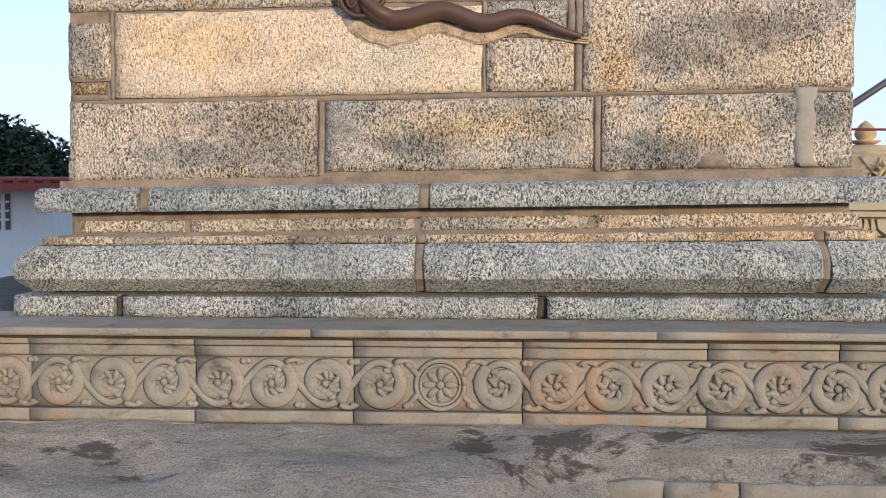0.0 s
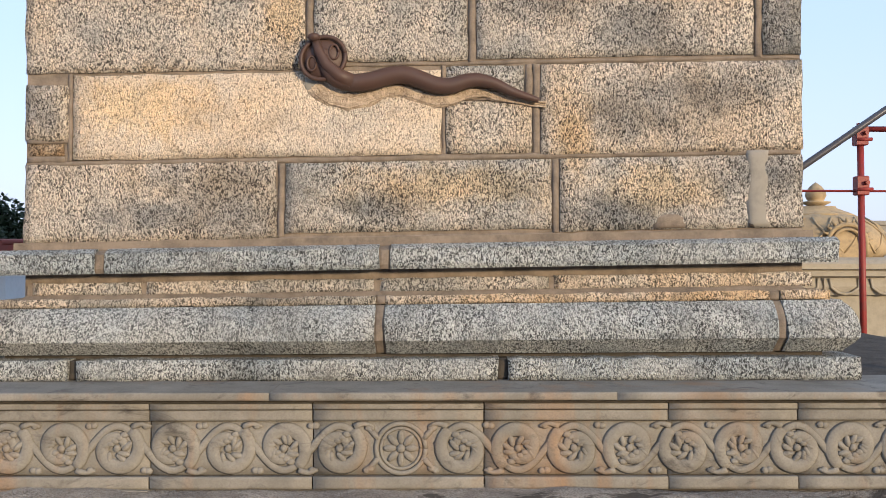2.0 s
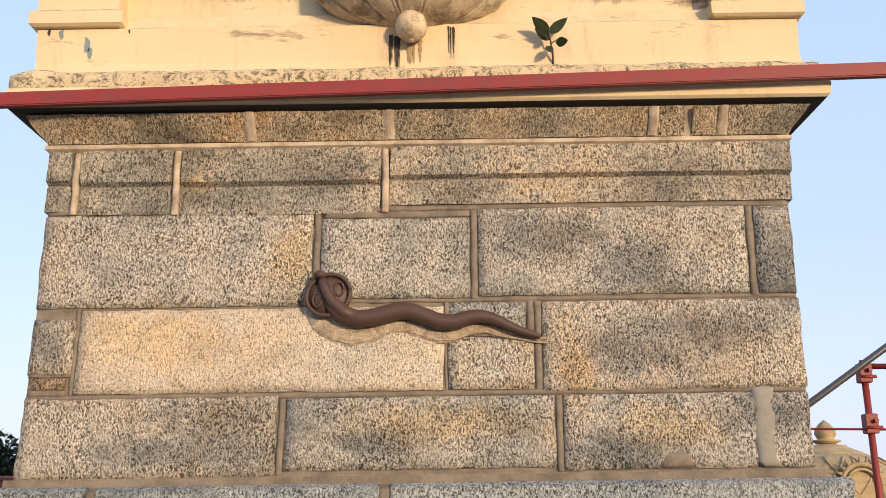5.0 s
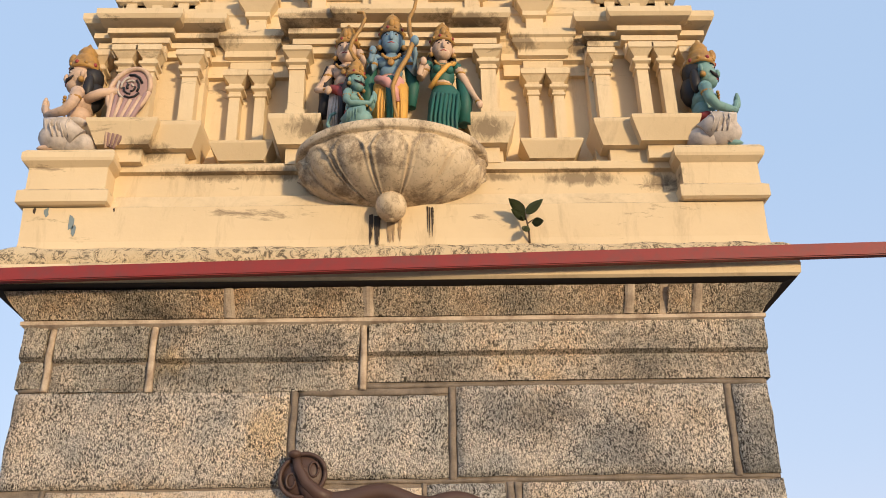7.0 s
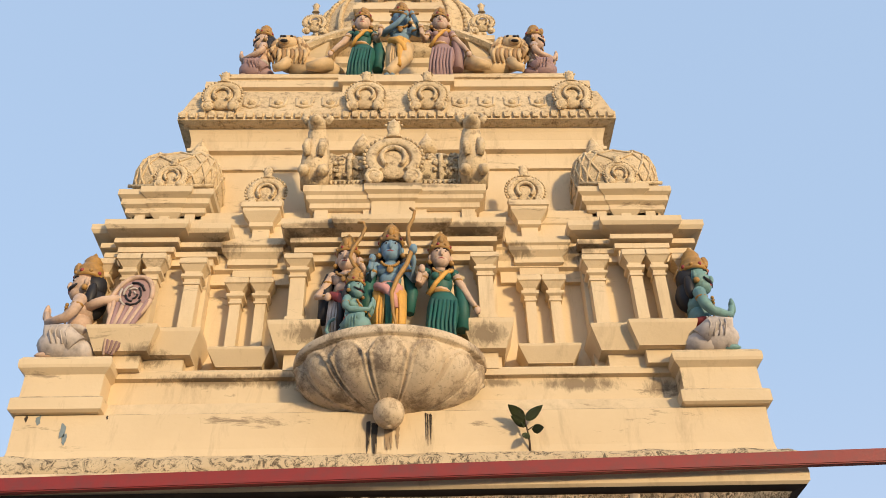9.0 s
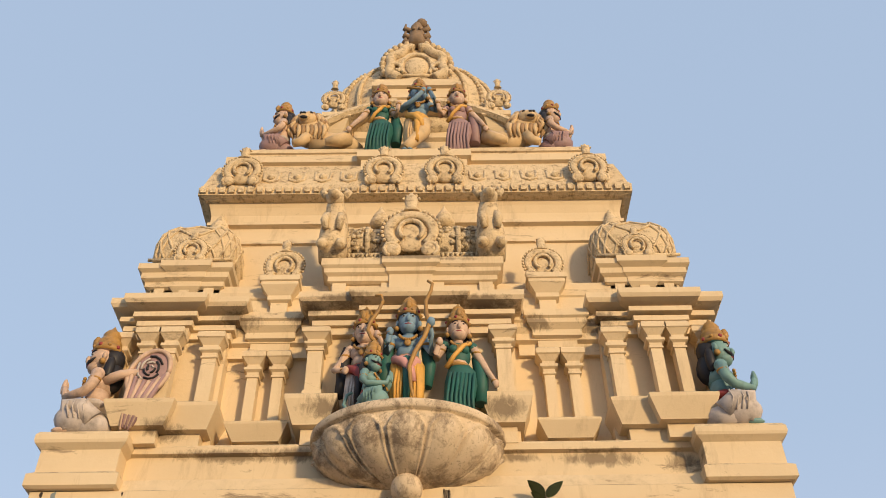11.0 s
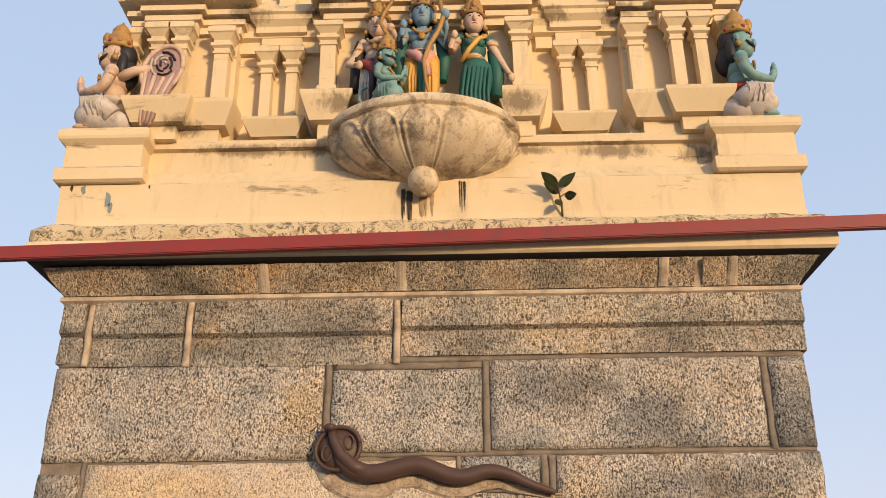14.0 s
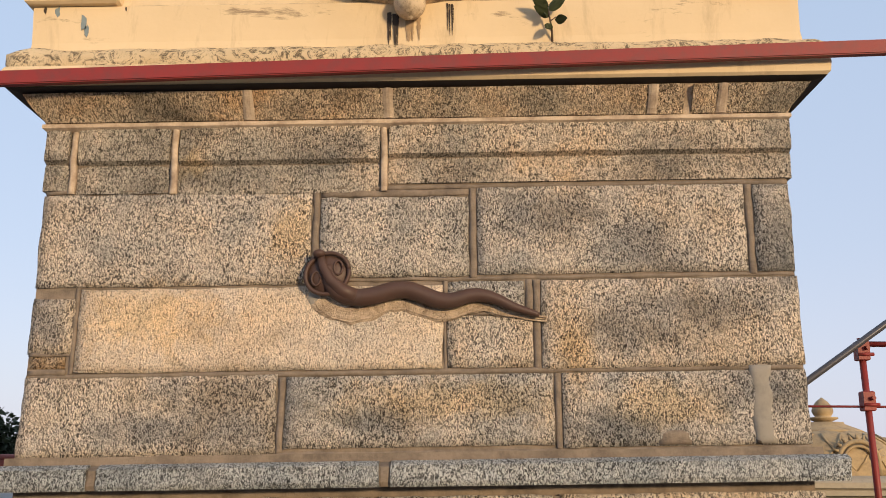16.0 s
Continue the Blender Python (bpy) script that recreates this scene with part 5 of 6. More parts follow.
statue("figure_statue", bm, [SKIN, WHITE, HAIR, GOLD, MAROON, HAIR, WHITE, MAROON], (-0.275, -0.10, 4.086), 0.725, "painted pale standing figure with dark shawl and bow", turn=-8, group="figures on the lotus bowl")
bm = standing(True, armr=((-0.16, -0.02, 0.56), (-0.17, -0.09, 0.55), (-0.15, -0.14, 0.62)), arml=((0.17, 0.0, 0.56), (0.22, -0.02, 0.45), (0.26, -0.04, 0.36)), sari=True)
statue("figure_statue", bm, [SKIN, GREEN, HAIR, GOLD, YELLOW, GREEN, WHITE, MAROON], (0.235, -0.11, 4.086), 0.73, "painted female figure in a green sari with gold crown", turn=6, group="figures on the lotus bowl")
bm = seated()
tube(bm, [(0.20, 0.05, 0.06), (0.34, 0.0, 0.10), (0.42, 0.0, 0.24), (0.38, 0.0, 0.38), (0.30, 0, 0.40)], [0.03, 0.028, 0.026, 0.024, 0.02], 7, 0)
statue("figure_statue", bm, [TEAL, TEAL, HAIR, GOLD, MAROON, TEAL, WHITE, MAROON], (-0.205, -0.235, 4.10), 0.375, "small teal kneeling figure with joined palms and a curled tail", mirror=True, turn=-25, group="figures on the lotus bowl")
statue("figure_statue", seated(True), [SKIN, WHITE, HAIR, GOLD, WHITE, MAUVE, WHITE, MAROON], (-1.68, -0.05, 4.095), 0.585, "painted winged figure seated with joined palms and gold crown", turn=4)
statue("figure_statue", seated(), [TEAL, WHITE, HAIR, GOLD, MAROON, TEAL, WHITE, MAROON], (1.64, -0.06, 4.095), 0.585, "painted teal seated figure with joined palms and gold crown", mirror=True, turn=-4)
TOPG = "figures on the upper platform"
bm = standing(armr=((-0.15, -0.03, 0.60), (-0.02, -0.13, 0.64), (0.05, -0.13, 0.76)), arml=((0.16, -0.03, 0.60), (0.14, -0.13, 0.64), (0.10, -0.13, 0.76)), crossed=True)
tube(bm, [(-0.10, -0.13, 0.79), (0.16, -0.13, 0.76)], 0.012, 6, 3)
statue("figure_statue", bm, [BLUE, TAN, HAIR, GOLD, YELLOW, YELLOW, WHITE, MAROON], (0.0, 0.44, 6.70), 0.87, "painted blue figure playing a flute with crossed legs", group=TOPG)
bm = standing(True, armr=((-0.17, 0, 0.57), (-0.22, -0.03, 0.47), (-0.27, -0.05, 0.36)), arml=((0.15, -0.03, 0.57), (0.17, -0.10, 0.58), (0.18, -0.11, 0.66)), sari=True)
statue("figure_statue", bm, [SKIN, GREEN, HAIR, GOLD, YELLOW, GREEN, WHITE, MAROON], (-0.295, 0.45, 6.70), 0.82, "painted female figure in a green skirt", group=TOPG)
bm = standing(True, armr=((-0.15, -0.03, 0.57), (-0.17, -0.10, 0.58), (-0.18, -0.11, 0.66)), arml=((0.17, 0, 0.57), (0.22, -0.03, 0.47), (0.26, -0.05, 0.36)), sari=True)
statue("figure_statue", bm, [SKIN, MAUVE, HAIR, GOLD, YELLOW, MAUVE, WHITE, MAROON], (0.305, 0.45, 6.70), 0.82, "painted female figure in a mauve skirt", group=TOPG)
statue("figure_statue", seated(), [SKIN, MAUVE, HAIR, GOLD, WHITE, MAUVE, WHITE, MAROON], (-1.06, 0.55, 6.85), 0.545, "painted seated figure with moustache and joined palms", turn=5, group=TOPG)
statue("figure_statue", seated(), [SKIN, MAUVE, HAIR, GOLD, WHITE, MAUVE, WHITE, MAROON], (1.05, 0.55, 6.85), 0.545, "painted seated figure with gold cap and joined palms", mirror=True, turn=-5, group=TOPG)


def lion():
    """A lying lion with a ropy mane, one unit long, its head towards -x and the front."""
    bm = bmesh.new()
    tube(bm, [(-0.20, 0, 0.26), (0.05, 0, 0.24), (0.30, 0, 0.19), (0.44, 0, 0.12)], [0.21, 0.18, 0.17, 0.10], 12, 0)
    blob(bm, (-0.22, -0.04, 0.46), (0.22, 0.16, 0.27), 0, 14, 10)
    blob(bm, (-0.27, -0.15, 0.58), (0.135, 0.12, 0.125), 0, 12, 9)
    blob(bm, (-0.30, -0.245, 0.54), (0.08, 0.05, 0.06), 0, 10, 7)
    blob(bm, (-0.30, -0.275, 0.505), (0.055, 0.025, 0.022), 1, 8, 6)
    blob(bm, (-0.30, -0.29, 0.575), (0.030, 0.018, 0.020), 1, 7, 5)
    for s in (-1, 1):
        blob(bm, (-0.28 + s * 0.065, -0.245, 0.625), 0.024, 1, 7, 5)
        blob(bm, (-0.25 + s * 0.12, -0.12, 0.71), 0.045, 0, 7, 5)
    for r, n, y in ((0.155, 13, -0.17), (0.21, 16, -0.12)):
        for k in range(n):
            q = -2.6 + 5.2 * k / (n - 1)
            x, z = -0.26 + r * math.sin(q), 0.56 + r * math.cos(q)
            tube(bm, [(x, y, z), (x + 0.05 * math.sin(q), y - 0.01, z - 0.09), (x + 0.03 * math.sin(q) + 0.02, y + 0.0, z - 0.20)], [0.030, 0.034, 0.012], 6, 2 if k % 2 else 0)
    for k in range(7):
        x = -0.36 + 0.055 * k
        tube(bm, [(x, -0.19, 0.42), (x + 0.02, -0.21, 0.30), (x, -0.19, 0.17)], [0.030, 0.034, 0.012], 6, 2 if k % 2 else 0)
    for s in (-1, 1):
        tube(bm, [(-0.24, s * 0.15, 0.22), (-0.30, s * 0.20, 0.09), (-0.40, s * 0.21, 0.045)], [0.09, 0.065, 0.05], 8, 0)
        tube(bm, [(0.28, s * 0.14, 0.20), (0.16, s * 0.22, 0.09), (0.02, s * 0.23, 0.05)], [0.12, 0.085, 0.045], 8, 0)
    tube(bm, [(0.44, 0, 0.12), (0.52, -0.08, 0.08), (0.56, -0.1, 0.12)], [0.03, 0.026, 0.035], 6, 0)
    return bm


for s in (-1, 1):
    tagged(statue("lion_statue", lion(), [TAN, HAIR, paint("brown_mane_paint", (0.36, 0.22, 0.10))], (s * 0.70, 0.57, 6.85), 0.58, "tan plaster lion lying with a ropy mane", mirror=s > 0, turn=0, group=TOPG), category="statue")


# ---- cobra relief on the granite face ----
def cobra(snake):
    bm = bmesh.new()
    path = [(-0.405, 2.50), (-0.39, 2.43), (-0.345, 2.375), (-0.27, 2.352), (-0.19, 2.357), (-0.11, 2.378), (-0.04, 2.384), (0.03, 2.362), (0.10, 2.335), (0.17, 2.33), (0.24, 2.35), (0.30, 2.353), (0.37, 2.334), (0.44, 2.30), (0.51, 2.275), (0.575, 2.255)]
    rad = [0.030, 0.036, 0.040, 0.041, 0.042, 0.042, 0.041, 0.040, 0.039, 0.037, 0.034, 0.031, 0.027, 0.022, 0.017, 0.010]
    fine, fr = [], []
    for i in range(len(path) - 1):
        p0, p1, p2, p3 = (Vector(path[max(0, min(len(path) - 1, i + d))]) for d in (-1, 0, 1, 2))
        for u in (0, 0.25, 0.5, 0.75):
            q = 0.5 * (2 * p1 + (p2 - p0) * u + (2 * p0 - 5 * p1 + 4 * p2 - p3) * u * u + (3 * p1 - p0 - 3 * p2 + p3) * u ** 3)
            fine.append((q.x, -0.030, q.y))
            fr.append(rad[i] * (1 - u) + rad[i + 1] * u)
    tube(bm, fine, fr, 12, 0)
    body = part("body", bm, SNAKE, snake, smooth=True)
    # spread hood: a rimmed dish with the throat rising in its middle
    bm = bmesh.new()
    blob(bm, (-0.400, -0.010, 2.462), (0.103, 0.043, 0.097), 0, 22, 10)
    rim = [(-0.400 + 0.099 * math.cos(q) - 0.012 * math.sin(q), -0.040, 2.462 + 0.093 * math.sin(q) + 0.02 * math.cos(q)) for q in (2 * math.pi * k / 32 for k in range(33))]
    tube(bm, rim, 0.010, 8, 0)
    hood = part("hood", bm, SNAKE, snake, smooth=True)
    for dx, dz in ((-0.050, -0.028), (0.050, 0.022)):
        bm = bmesh.new()
        c = (-0.40 + dx, 2.465 + dz)
        tube(bm, [(c[0] + 0.020 * math.cos(q), -0.048, c[1] + 0.032 * math.sin(q)) for q in (2 * math.pi * k / 16 for k in range(17))], 0.006, 5, 0)
        part("eye_marking", bm, SNAKE, hood, smooth=True)
    bm = bmesh.new()
    tube(bm, [(-0.435, -0.050, 2.548), (-0.418, -0.056, 2.49), (-0.385, -0.054, 2.43), (-0.33, -0.046, 2.380), (-0.27, -0.036, 2.352)], [0.018, 0.023, 0.027, 0.034, 0.038], 8, 0)
    blob(bm, (-0.438, -0.062, 2.550), (0.030, 0.030, 0.020), 0, 10, 7)
    part("throat", bm, SNAKE, snake, smooth=True)


cobra(thing("cobra_relief", settle(0, 0, 2.36), "dark brown carved cobra with spread hood on the granite wall", "relief"))
# pale scar of an older cobra below it
bm = bmesh.new()
path = [(-0.475, 2.40), (-0.44, 2.335), (-0.37, 2.285), (-0.29, 2.27), (-0.21, 2.285), (-0.13, 2.318), (-0.05, 2.322), (0.03, 2.29), (0.10, 2.268), (0.18, 2.276), (0.25, 2.305), (0.32, 2.305), (0.39, 2.282), (0.46, 2.268), (0.53, 2.252), (0.60, 2.245)]
fine = []
for (xa, za), (xb, zb) in zip(path, path[1:]):
    fine += [(xa + (xb - xa) * u, za + (zb - za) * u) for u in (0, 0.5)]
fine.append(path[-1])
wide = np.interp(np.linspace(0, 15, len(fine)), range(16), [0.035, 0.045, 0.040, 0.038, 0.036, 0.036, 0.036, 0.034, 0.034, 0.032, 0.030, 0.028, 0.022, 0.018, 0.012, 0.006])
tube(bm, [(x, 0.004, z + 0.010 * noise.noise((x * 17, z * 9, 2.0))) for x, z in fine], [float(w) * (1.05 + 0.45 * noise.noise((i * 0.9, 4.0, 0))) for i, w in enumerate(wide)], 10, 0, 0.28)
for off in (-0.030, 0.026):
    tube(bm, [(x, -0.004, z + off * (1 - 0.6 * i / 15) + 0.012 * noise.noise((x * 13, off * 90, 1.0))) for i, (x, z) in enumerate(path)], [0.004 + 0.004 * abs(noise.noise((x * 21, off * 70, 3.0))) for x, z in path], 5, 0)
blob(bm, (-0.455, 0.004, 2.37), (0.045, 0.014, 0.06), 1)
tagged(part("cobra_scar", bm, [SCAR, PLASTER], smooth=True), "pale mortar outline of a broken-off cobra relief", "relief")

# ---- plant in a crack ----
plant = thing("wall_plant", settle(0.655, -0.08, 3.575), "young fig plant with broad leaves in a wall crack", "plant")
bm = bmesh.new()
tube(bm, [(0.655, -0.065, 3.56), (0.652, -0.095, 3.61), (0.642, -0.114, 3.665), (0.635, -0.123, 3.708)], [0.006, 0.005, 0.004, 0.003], 6)
tube(bm, [(0.645, -0.11, 3.655), (0.67, -0.13, 3.665)], 0.003, 5)
part("stem", bm, BARK, plant)


def leaf(base, tip, width, droop=0.01):
    bm = bmesh.new()
    b, t = Vector(base), Vector(tip)
    d = t - b
    side = d.cross(Vector((0.15, 1, 0.35))).normalized()
    nrm = side.cross(d).normalized()
    rows = []
    for k in range(9):
        u = k / 8
        w = width * math.sin(math.pi * u ** 0.75) ** 0.8 if 0 < u < 1 else 0.001
        c = b + d * u - nrm * droop * u * u
        rows.append([bm.verts.new(c - side * w + nrm * 0.006), bm.verts.new(c), bm.verts.new(c + side * w + nrm * 0.006)])
    for p, q in zip(rows, rows[1:]):
        for i in range(2):
            f = bm.faces.new((p[i], p[i + 1], q[i + 1], q[i]))
            f.smooth = True
    bmesh.ops.solidify(bm, geom=bm.faces[:], thickness=0.0015)
    return bm


for base, tip, w in (((0.632, -0.13, 3.725), (0.535, -0.17, 3.80), 0.034), ((0.634, -0.13, 3.725), (0.735, -0.15, 3.80), 0.030), ((0.64, -0.12, 3.69), (0.55, -0.14, 3.745), 0.026),
                     ((0.665, -0.13, 3.665), (0.735, -0.16, 3.66), 0.028), ((0.645, -0.12, 3.655), (0.61, -0.15, 3.59), 0.026), ((0.63, -0.13, 3.70), (0.60, -0.15, 3.68), 0.018)):
    root = Vector((0.655, -0.08, 3.575))
    b2, t2 = (root + (Vector(p) - root) * 0.86 for p in (base, tip))
    part("leaf", leaf(b2, t2, w * 0.82, 0.02), LEAF, plant)

# ---- red rail across the front of the cornice ----
rail = thing("red_barrier_rail", (0, -0.20, 1.045), "long red painted steel rail on posts before the cornice", "rail")
XR = 2.75
bm = bmesh.new()
zr = lambda x: 3.383 + 0.038 * x
vs = []
for x in (-XR, XR):
    vs.append([bm.verts.new(p) for p in ((x, -0.23, zr(x) - 0.034), (x, -0.19, zr(x) - 0.034), (x, -0.19, zr(x) + 0.034), (x, -0.23, zr(x) + 0.034))])
for i in range(4):
    bm.faces.new((vs[0][i], vs[0][(i + 1) % 4], vs[1][(i + 1) % 4], vs[1][i]))
bm.faces.new(vs[0])
bm.faces.new(vs[1][::-1])
bmesh.ops.bevel(bm, geom=bm.edges[:], offset=0.005, segments=2, affect="EDGES")
part("crossbar", bm, RED, rail, settled=False)
for s in (-1, 1):
    x = s * (XR - 0.04)
    part("post", stack(bmesh.new(), x - 0.03, x + 0.03, -0.188, -0.128, [(0.05, 1.045), (0.05, 1.06), (0.0, 1.062), (0.0, zr(x) + 0.02)]), RED, rail, settled=False)

# ---- surroundings ----
# shrine terrace beyond, on the right
terrace = thing("shrine_terrace", (5.6, 4.6, 0), "plastered shrine terrace with a carved cornice band", "building")
part("wall", stack(bmesh.new(), 3.2, 9.0, 4.12, 7.5, [(0.05, 0), (0.05, 0.85), (0, 0.86), (0, 1.225)]), SHRINEWALL, terrace, settled=False)
part("cornice", stack(bmesh.new(), 3.2, 9.0, 4.12, 7.5, [(0.03, 1.22), (0.05, 1.225), (0.07, 1.30), (0.05, 1.372), (0.03, 1.376), (0.03, 1.385), (0.10, 1.39), (0.105, 1.435), (0.07, 1.44), (0.07, 1.447), (0.12, 1.452), (0.12, 1.50), (0.08, 1.53), (0.02, 1.555)]), SHRINEWALL, terrace, settled=False)
for k in range(14):
    x = 3.28 + 0.36 * k
    bm = bmesh.new()
    tube(bm, [(x - 0.13, 4.055, 1.372), (x - 0.12, 4.045, 1.29), (x - 0.06, 4.04, 1.245), (x, 4.038, 1.232), (x + 0.06, 4.04, 1.245), (x + 0.12, 4.045, 1.29), (x + 0.13, 4.055, 1.372)], 0.013, 6)
    tube(bm, [(x + 0.18, 4.045, 1.375), (x + 0.18, 4.045, 1.23)], 0.010, 6)
    part("cornice_petal", bm, SHRINEWALL, terrace, settled=False)


def shrine_dome(cx, cy, z0):
    """A low ribbed dome with a square cap, a bud on top and a fan-shaped dormer in front."""
    shrine = thing("shrine_dome", (cx, cy, z0), "small ochre plaster shrine dome with a bud finial", "shrine")
    bm = bmesh.new()
    lathe(bm, cx, cy, [(0.58, z0), (0.63, z0 + 0.05), (0.645, z0 + 0.12), (0.62, z0 + 0.21), (0.55, z0 + 0.30), (0.44, z0 + 0.37), (0.34, z0 + 0.41)], 32)
    part("dome", bm, SHRINE, shrine, settled=False)
    for k in range(12):
        q = 2 * math.pi * k / 12
        for way in (-1, 1):
            bm = bmesh.new()
            tube(bm, [(cx + r * math.cos(q + way * d), cy + r * math.sin(q + way * d), z0 + z) for r, z, d in ((0.635, 0.05, 0), (0.645, 0.13, 0.12), (0.62, 0.22, 0.24), (0.545, 0.31, 0.36), (0.44, 0.375, 0.45))], 0.011, 5)
            part("dome_rib", bm, SHRINE, shrine, settled=False)
    bm = bmesh.new()
    lathe(bm, cx, cy, [(0.36, z0 + 0.395), (0.375, z0 + 0.405), (0.33, z0 + 0.425), (0.20, z0 + 0.475), (0.19, z0 + 0.495), (0.12, z0 + 0.50)], 8)
    part("cap", bm, SHRINE, shrine, settled=False)
    bm = bmesh.new()
    lathe(bm, cx, cy, [(0.05, z0 + 0.49), (0.07, z0 + 0.50), (0.135, z0 + 0.53), (0.135, z0 + 0.542), (0.07, z0 + 0.55), (0.085, z0 + 0.57), (0.098, z0 + 0.60), (0.09, z0 + 0.64), (0.055, z0 + 0.69), (0.005, z0 + 0.73)], 18)
    part("finial", bm, SHRINE, shrine, settled=False)
    fx, fy = cx + 0.03, cy - 0.62
    bm = bmesh.new()
    stack(bm, fx - 0.11, fx + 0.11, fy - 0.02, fy + 0.2, [(0, z0), (0, z0 + 0.14)])
    for r, w in ((0.17, 0.022), (0.125, 0.014)):
        tube(bm, [(fx - r, fy - 0.02, z0)] + [(fx + r * math.sin(q), fy - 0.02, z0 + 0.15 + 0.9 * r * math.cos(q)) for q in (-1.5 + 3.0 * k / 14 for k in range(15))] + [(fx + r, fy - 0.02, z0)], w, 6)
    blob(bm, (fx, fy + 0.05, z0 + 0.15), (0.16, 0.06, 0.14), seg=14, rings=8)
    for k in range(11):
        q = -1.45 + 2.9 * k / 10
        tube(bm, [(fx + 0.17 * math.sin(q), fy - 0.01, z0 + 0.15 + 0.155 * math.cos(q)), (fx + 0.235 * math.sin(q), fy, z0 + 0.15 + 0.215 * math.cos(q))], [0.024, 0.008], 5)
    part("dormer", bm, SHRINE, shrine, "fan-shaped dormer with a scalloped rim", settled=False)


shrine_dome(3.705, 4.85, 1.545)
# red pipe railing and the grey handrail behind
fence = thing("pipe_railing", (3.4, 3.0, 1.3), "red pipe railing with clamps and a sloping grey handrail", "railing")
bm = bmesh.new()
tube(bm, [(3.392, 3.1, 0.0), (3.355, 3.1, 2.60)], 0.026, 10)
part("post", bm, RED, fence, settled=False)
for z in (2.50, 2.115):
    x = 3.392 - 0.0142 * z
    bm = stack(bmesh.new(), x - 0.045, x + 0.045, 3.055, 3.145, [(-0.008, z - 0.075), (0, z - 0.068), (0, z + 0.068), (-0.008, z + 0.075)], True)
    tube(bm, [(x + 0.02, 3.06, z + 0.02), (x + 0.02, 3.02, z + 0.02)], 0.016, 8)
    tube(bm, [(x - 0.05, 3.06, z - 0.03), (x + 0.07, 3.05, z - 0.03)], 0.014, 8)
    part("clamp", bm, RED, fence, settled=False)
for z, r, x0 in ((2.555, 0.022, 3.36), (2.080, 0.009, 1.9)):
    bm = bmesh.new()
    tube(bm, [(x0, 3.1, z), (6.5, 3.1, z - 0.02)], r, 8)
    part("rail", bm, RED, fence, settled=False)
bm = bmesh.new()
tube(bm, [(0.4, 3.75, 0.55), (0.6, 3.75, 0.70), (2.9, 3.05, 2.266), (3.55, 3.05, 2.711), (5.2, 3.05, 3.84), (5.2, 3.05, 0.0)], 0.027, 10)
part("handrail", bm, STEEL, fence, "grey steel sloping handrail", settled=False)
# grey parapet of the next building, beyond the terrace
tagged(part("compound_wall", stack(bmesh.new(), 5.6, 16.0, 9.0, 9.3, [(0, -0.1), (0, 1.98), (0.03, 1.99), (0.03, 2.05)]), PLASTER, settled=False), "grey plastered parapet wall beyond the shrine terrace", "wall", kind="structure")

# whitewashed house on the left with a tiled roof edge
house = thing("whitewashed_house", (-7.5, 7.5, 0), "whitewashed house with a red-tiled roof edge", "house")
part("wall", stack(bmesh.new(), -12.0, -4.72, 6.05, 11.0, [(0, 0), (0, 1.68)]), WHITEWASH, house, settled=False)
part("plinth", stack(bmesh.new(), -12.0, -4.70, 6.0, 11.0, [(0.25, 0), (0.25, 0.62), (0.0, 0.72)]), WHITEWASH, house, settled=False)
bm = bmesh.new()
vs = [bm.verts.new(p) for p in ((-12.2, 5.65, 1.68), (-4.40, 5.65, 1.68), (-4.40, 8.5, 1.74), (-12.2, 8.5, 1.74))]
bm.faces.new(vs)
bmesh.ops.solidify(bm, geom=bm.faces[:], thickness=0.05)
roof = part("roof", bm, ROOFRED, house, settled=False)
for k in range(46):
    x = -12.1 + 0.168 * k
    bm = bmesh.new()
    tube(bm, [(x, 5.60, 1.70), (x, 7.0, 1.73), (x, 8.5, 1.76)], 0.035, 7)
    part("roof_tile", bm, ROOFRED, roof, settled=False)
part("fascia", stack(bmesh.new(), -12.2, -4.40, 5.60, 5.66, [(0, 1.59), (0, 1.68)]), ROOFRED, house, settled=False)
win = part("window", stack(bmesh.new(), -5.62, -5.18, 6.03, 6.06, [(0, 1.16), (0, 1.56)]), STEEL, house, settled=False)
for k in range(4):
    part("window_bar", stack(bmesh.new(), -5.60 + 0.11 * k, -5.555 + 0.11 * k, 6.015, 6.03, [(0, 1.16), (0, 1.56)]), WHITEWASH, win, settled=False)
for k in range(3):
    part("window_bar", stack(bmesh.new(), -5.62, -5.18, 6.010, 6.028, [(0, 1.26 + 0.10 * k), (0, 1.285 + 0.10 * k)]), WHITEWASH, win, settled=False)
part("pilaster", stack(bmesh.new(), -4.80, -4.66, 5.98, 6.2, [(0, 0.6), (0, 1.60)]), WHITEWASH, house, settled=False)


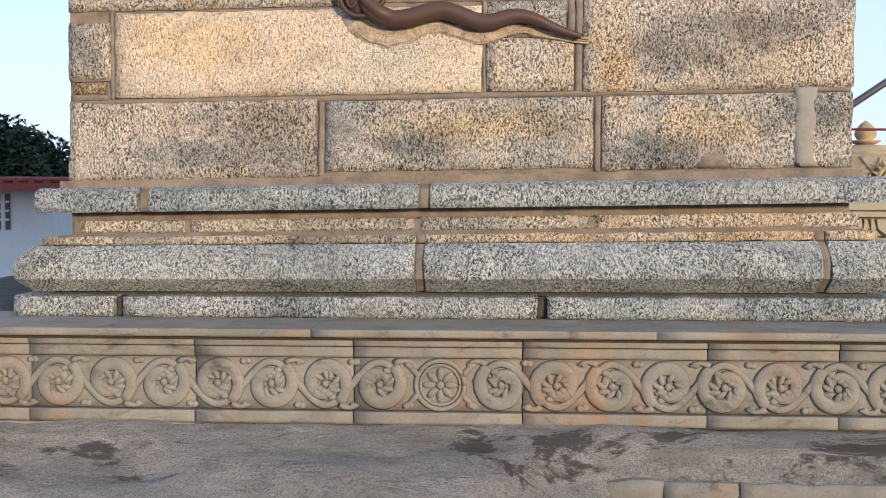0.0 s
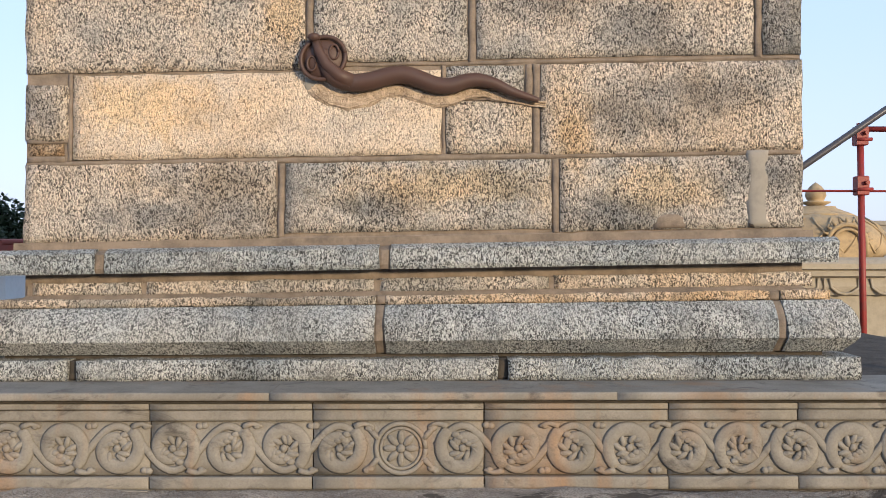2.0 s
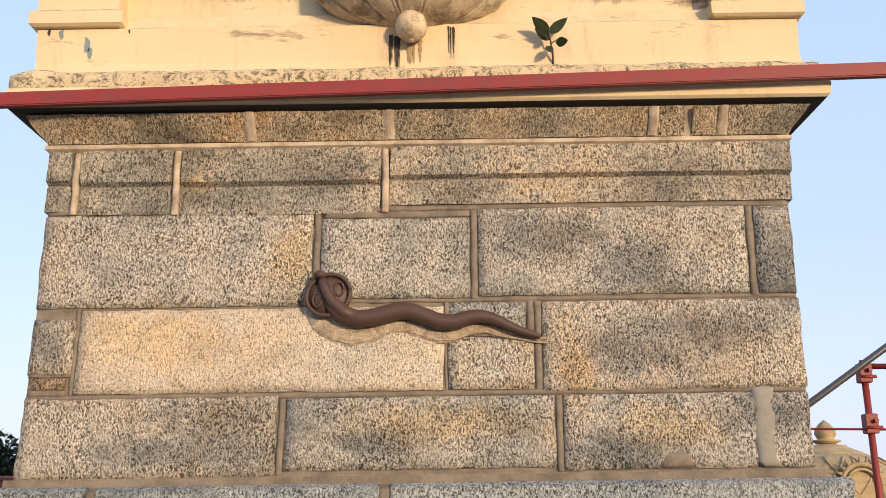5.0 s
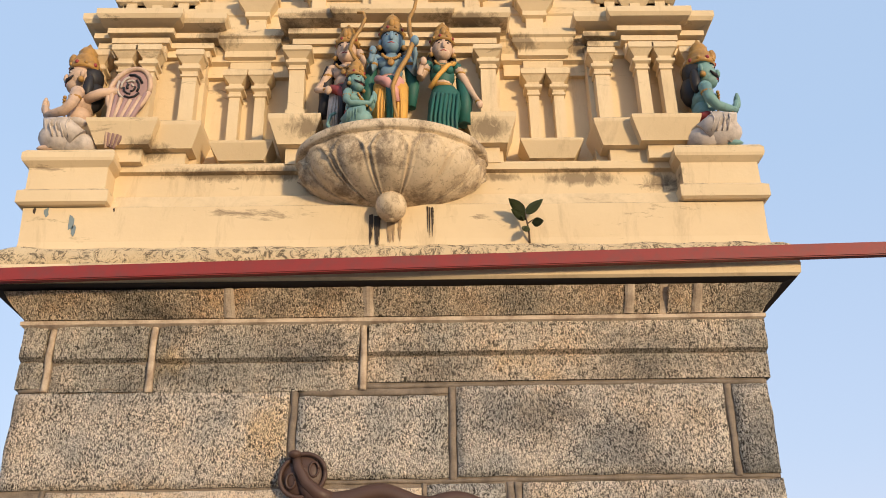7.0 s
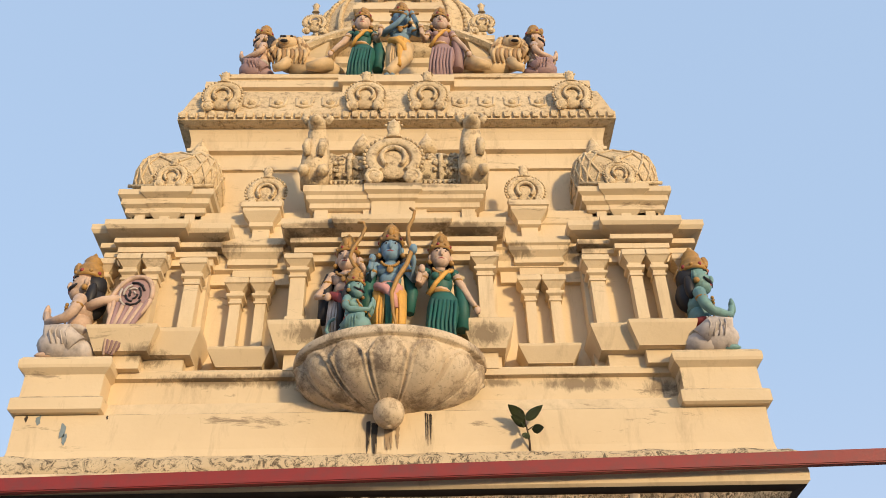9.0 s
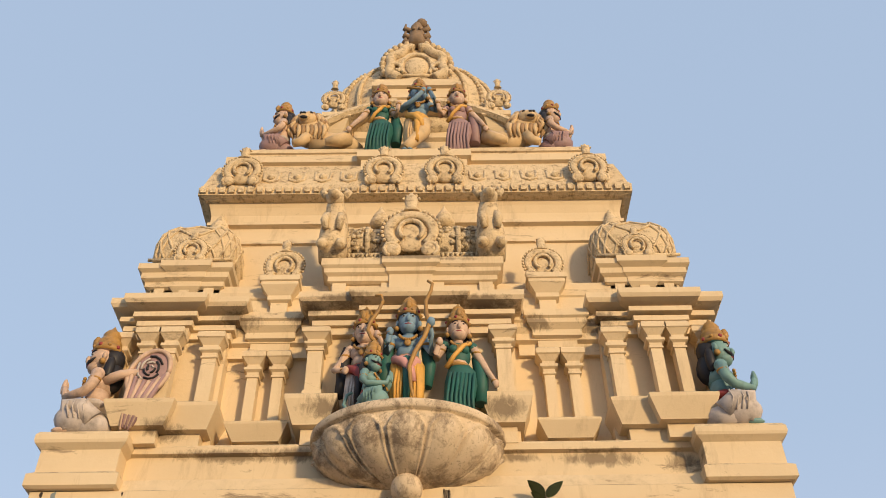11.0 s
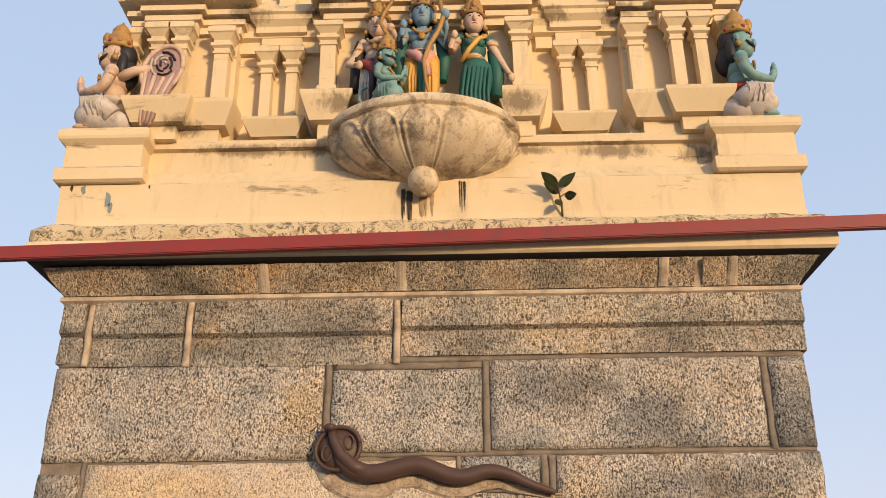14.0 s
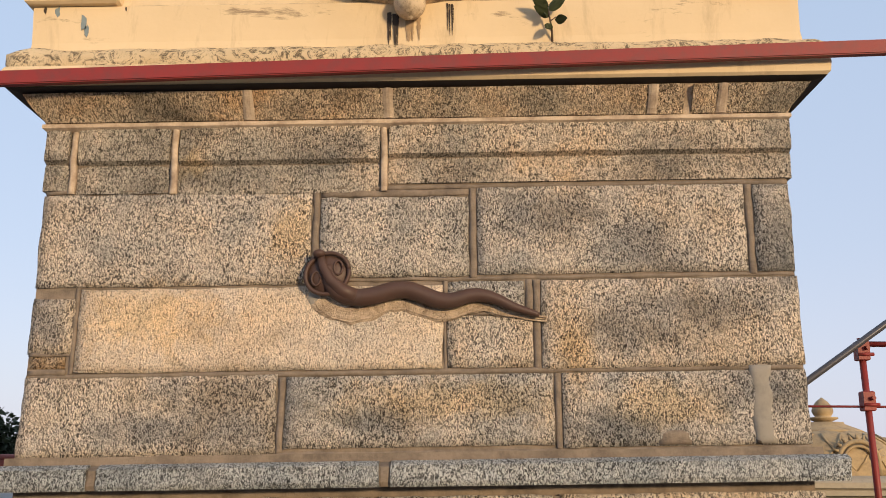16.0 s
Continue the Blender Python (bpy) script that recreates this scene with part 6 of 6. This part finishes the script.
# trees
def tree(cx, cy, h, spread, seed, n=9000):
    t = thing("tree", (cx, cy, 0), "dark green broad-crowned tree behind the house", "tree", "trees behind the house")
    rnd = random.Random(seed)
    bm = bmesh.new()
    tube(bm, [(cx, cy, -0.3), (cx + 0.1, cy, h * 0.25), (cx, cy + 0.1, h * 0.5), (cx + 0.2, cy, h * 0.8)], [0.32, 0.26, 0.2, 0.06], 10)
    tips = []
    for k in range(13):
        q, z = 2.4 * k, h * (0.38 + 0.04 * k)
        r = spread * (1.0 - 0.45 * k / 13)
        p = (cx + r * math.cos(q), cy + r * math.sin(q), z + 0.25 * h * (0.5 + 0.3 * rnd.random()))
        tube(bm, [(cx, cy, z), (cx + 0.5 * r * math.cos(q), cy + 0.5 * r * math.sin(q), z + 0.12 * h), p], [0.11, 0.07, 0.02], 6)
        tips += [Vector(p), Vector((cx + 0.6 * r * math.cos(q), cy + 0.6 * r * math.sin(q), z + 0.2 * h))]
    part("trunk", bm, BARK, t, settled=False)
    verts, faces = [], []
    for k in range(n):
        c = rnd.choice(tips)
        d = Vector((rnd.gauss(0, 1), rnd.gauss(0, 1), rnd.gauss(0, 0.7)))
        d = d.normalized() * (rnd.random() ** 0.5) * spread * 0.42
        p = c + d
        u = Vector((rnd.uniform(-1, 1), rnd.uniform(-1, 1), rnd.uniform(-0.6, 0.6))).normalized() * 0.10
        w = u.cross(Vector((rnd.uniform(-1, 1), rnd.uniform(-1, 1), rnd.uniform(-1, 1)))).normalized() * 0.045
        i = len(verts)
        verts += [p - u, p + w, p + u, p - w]
        faces.append((i, i + 1, i + 2, i + 3))
    me = bpy.data.meshes.new("crown")
    me.from_pydata(verts, [], faces)
    me.materials.append(DARKLEAF)
    ob = new("crown", me)
    ob.parent = t
    ob.matrix_parent_inverse = t.matrix_world.inverted()


tree(-12.7, 19.0, 2.75, 2.0, 3, 30000)
tree(-17.5, 22.0, 4.2, 2.6, 8, 6000)
# low far hills and roofs close the distance on the right
bm = bmesh.new()
far = [bm.verts.new((x, 320.0, 0.0)) for x in range(-400, 401, 20)]
top = [bm.verts.new((v.co.x, 330.0, 4.0 + 5.0 * noise.noise((v.co.x * 0.02, 1.1, 0)))) for v in far]
for i in range(len(far) - 1):
    bm.faces.new((far[i], far[i + 1], top[i + 1], top[i]))
tagged(part("backdrop", bm, DARKLEAF, settled=False), "low far wooded ridge on the horizon", "backdrop", kind="structure")
# unseen wall added behind the viewer to block low sun; it shades the foot of the tower
bm = stack(bmesh.new(), -12, 20, -11.0, -10.6, [(0, -0.2), (0, 2.0), (0.06, 2.02), (0.06, 2.15), (0, 2.2)])
tagged(part("wall_south", bm, SHRINEWALL, settled=False), "plain plastered wall added out of view as a sun blocker", "wall", kind="structure")
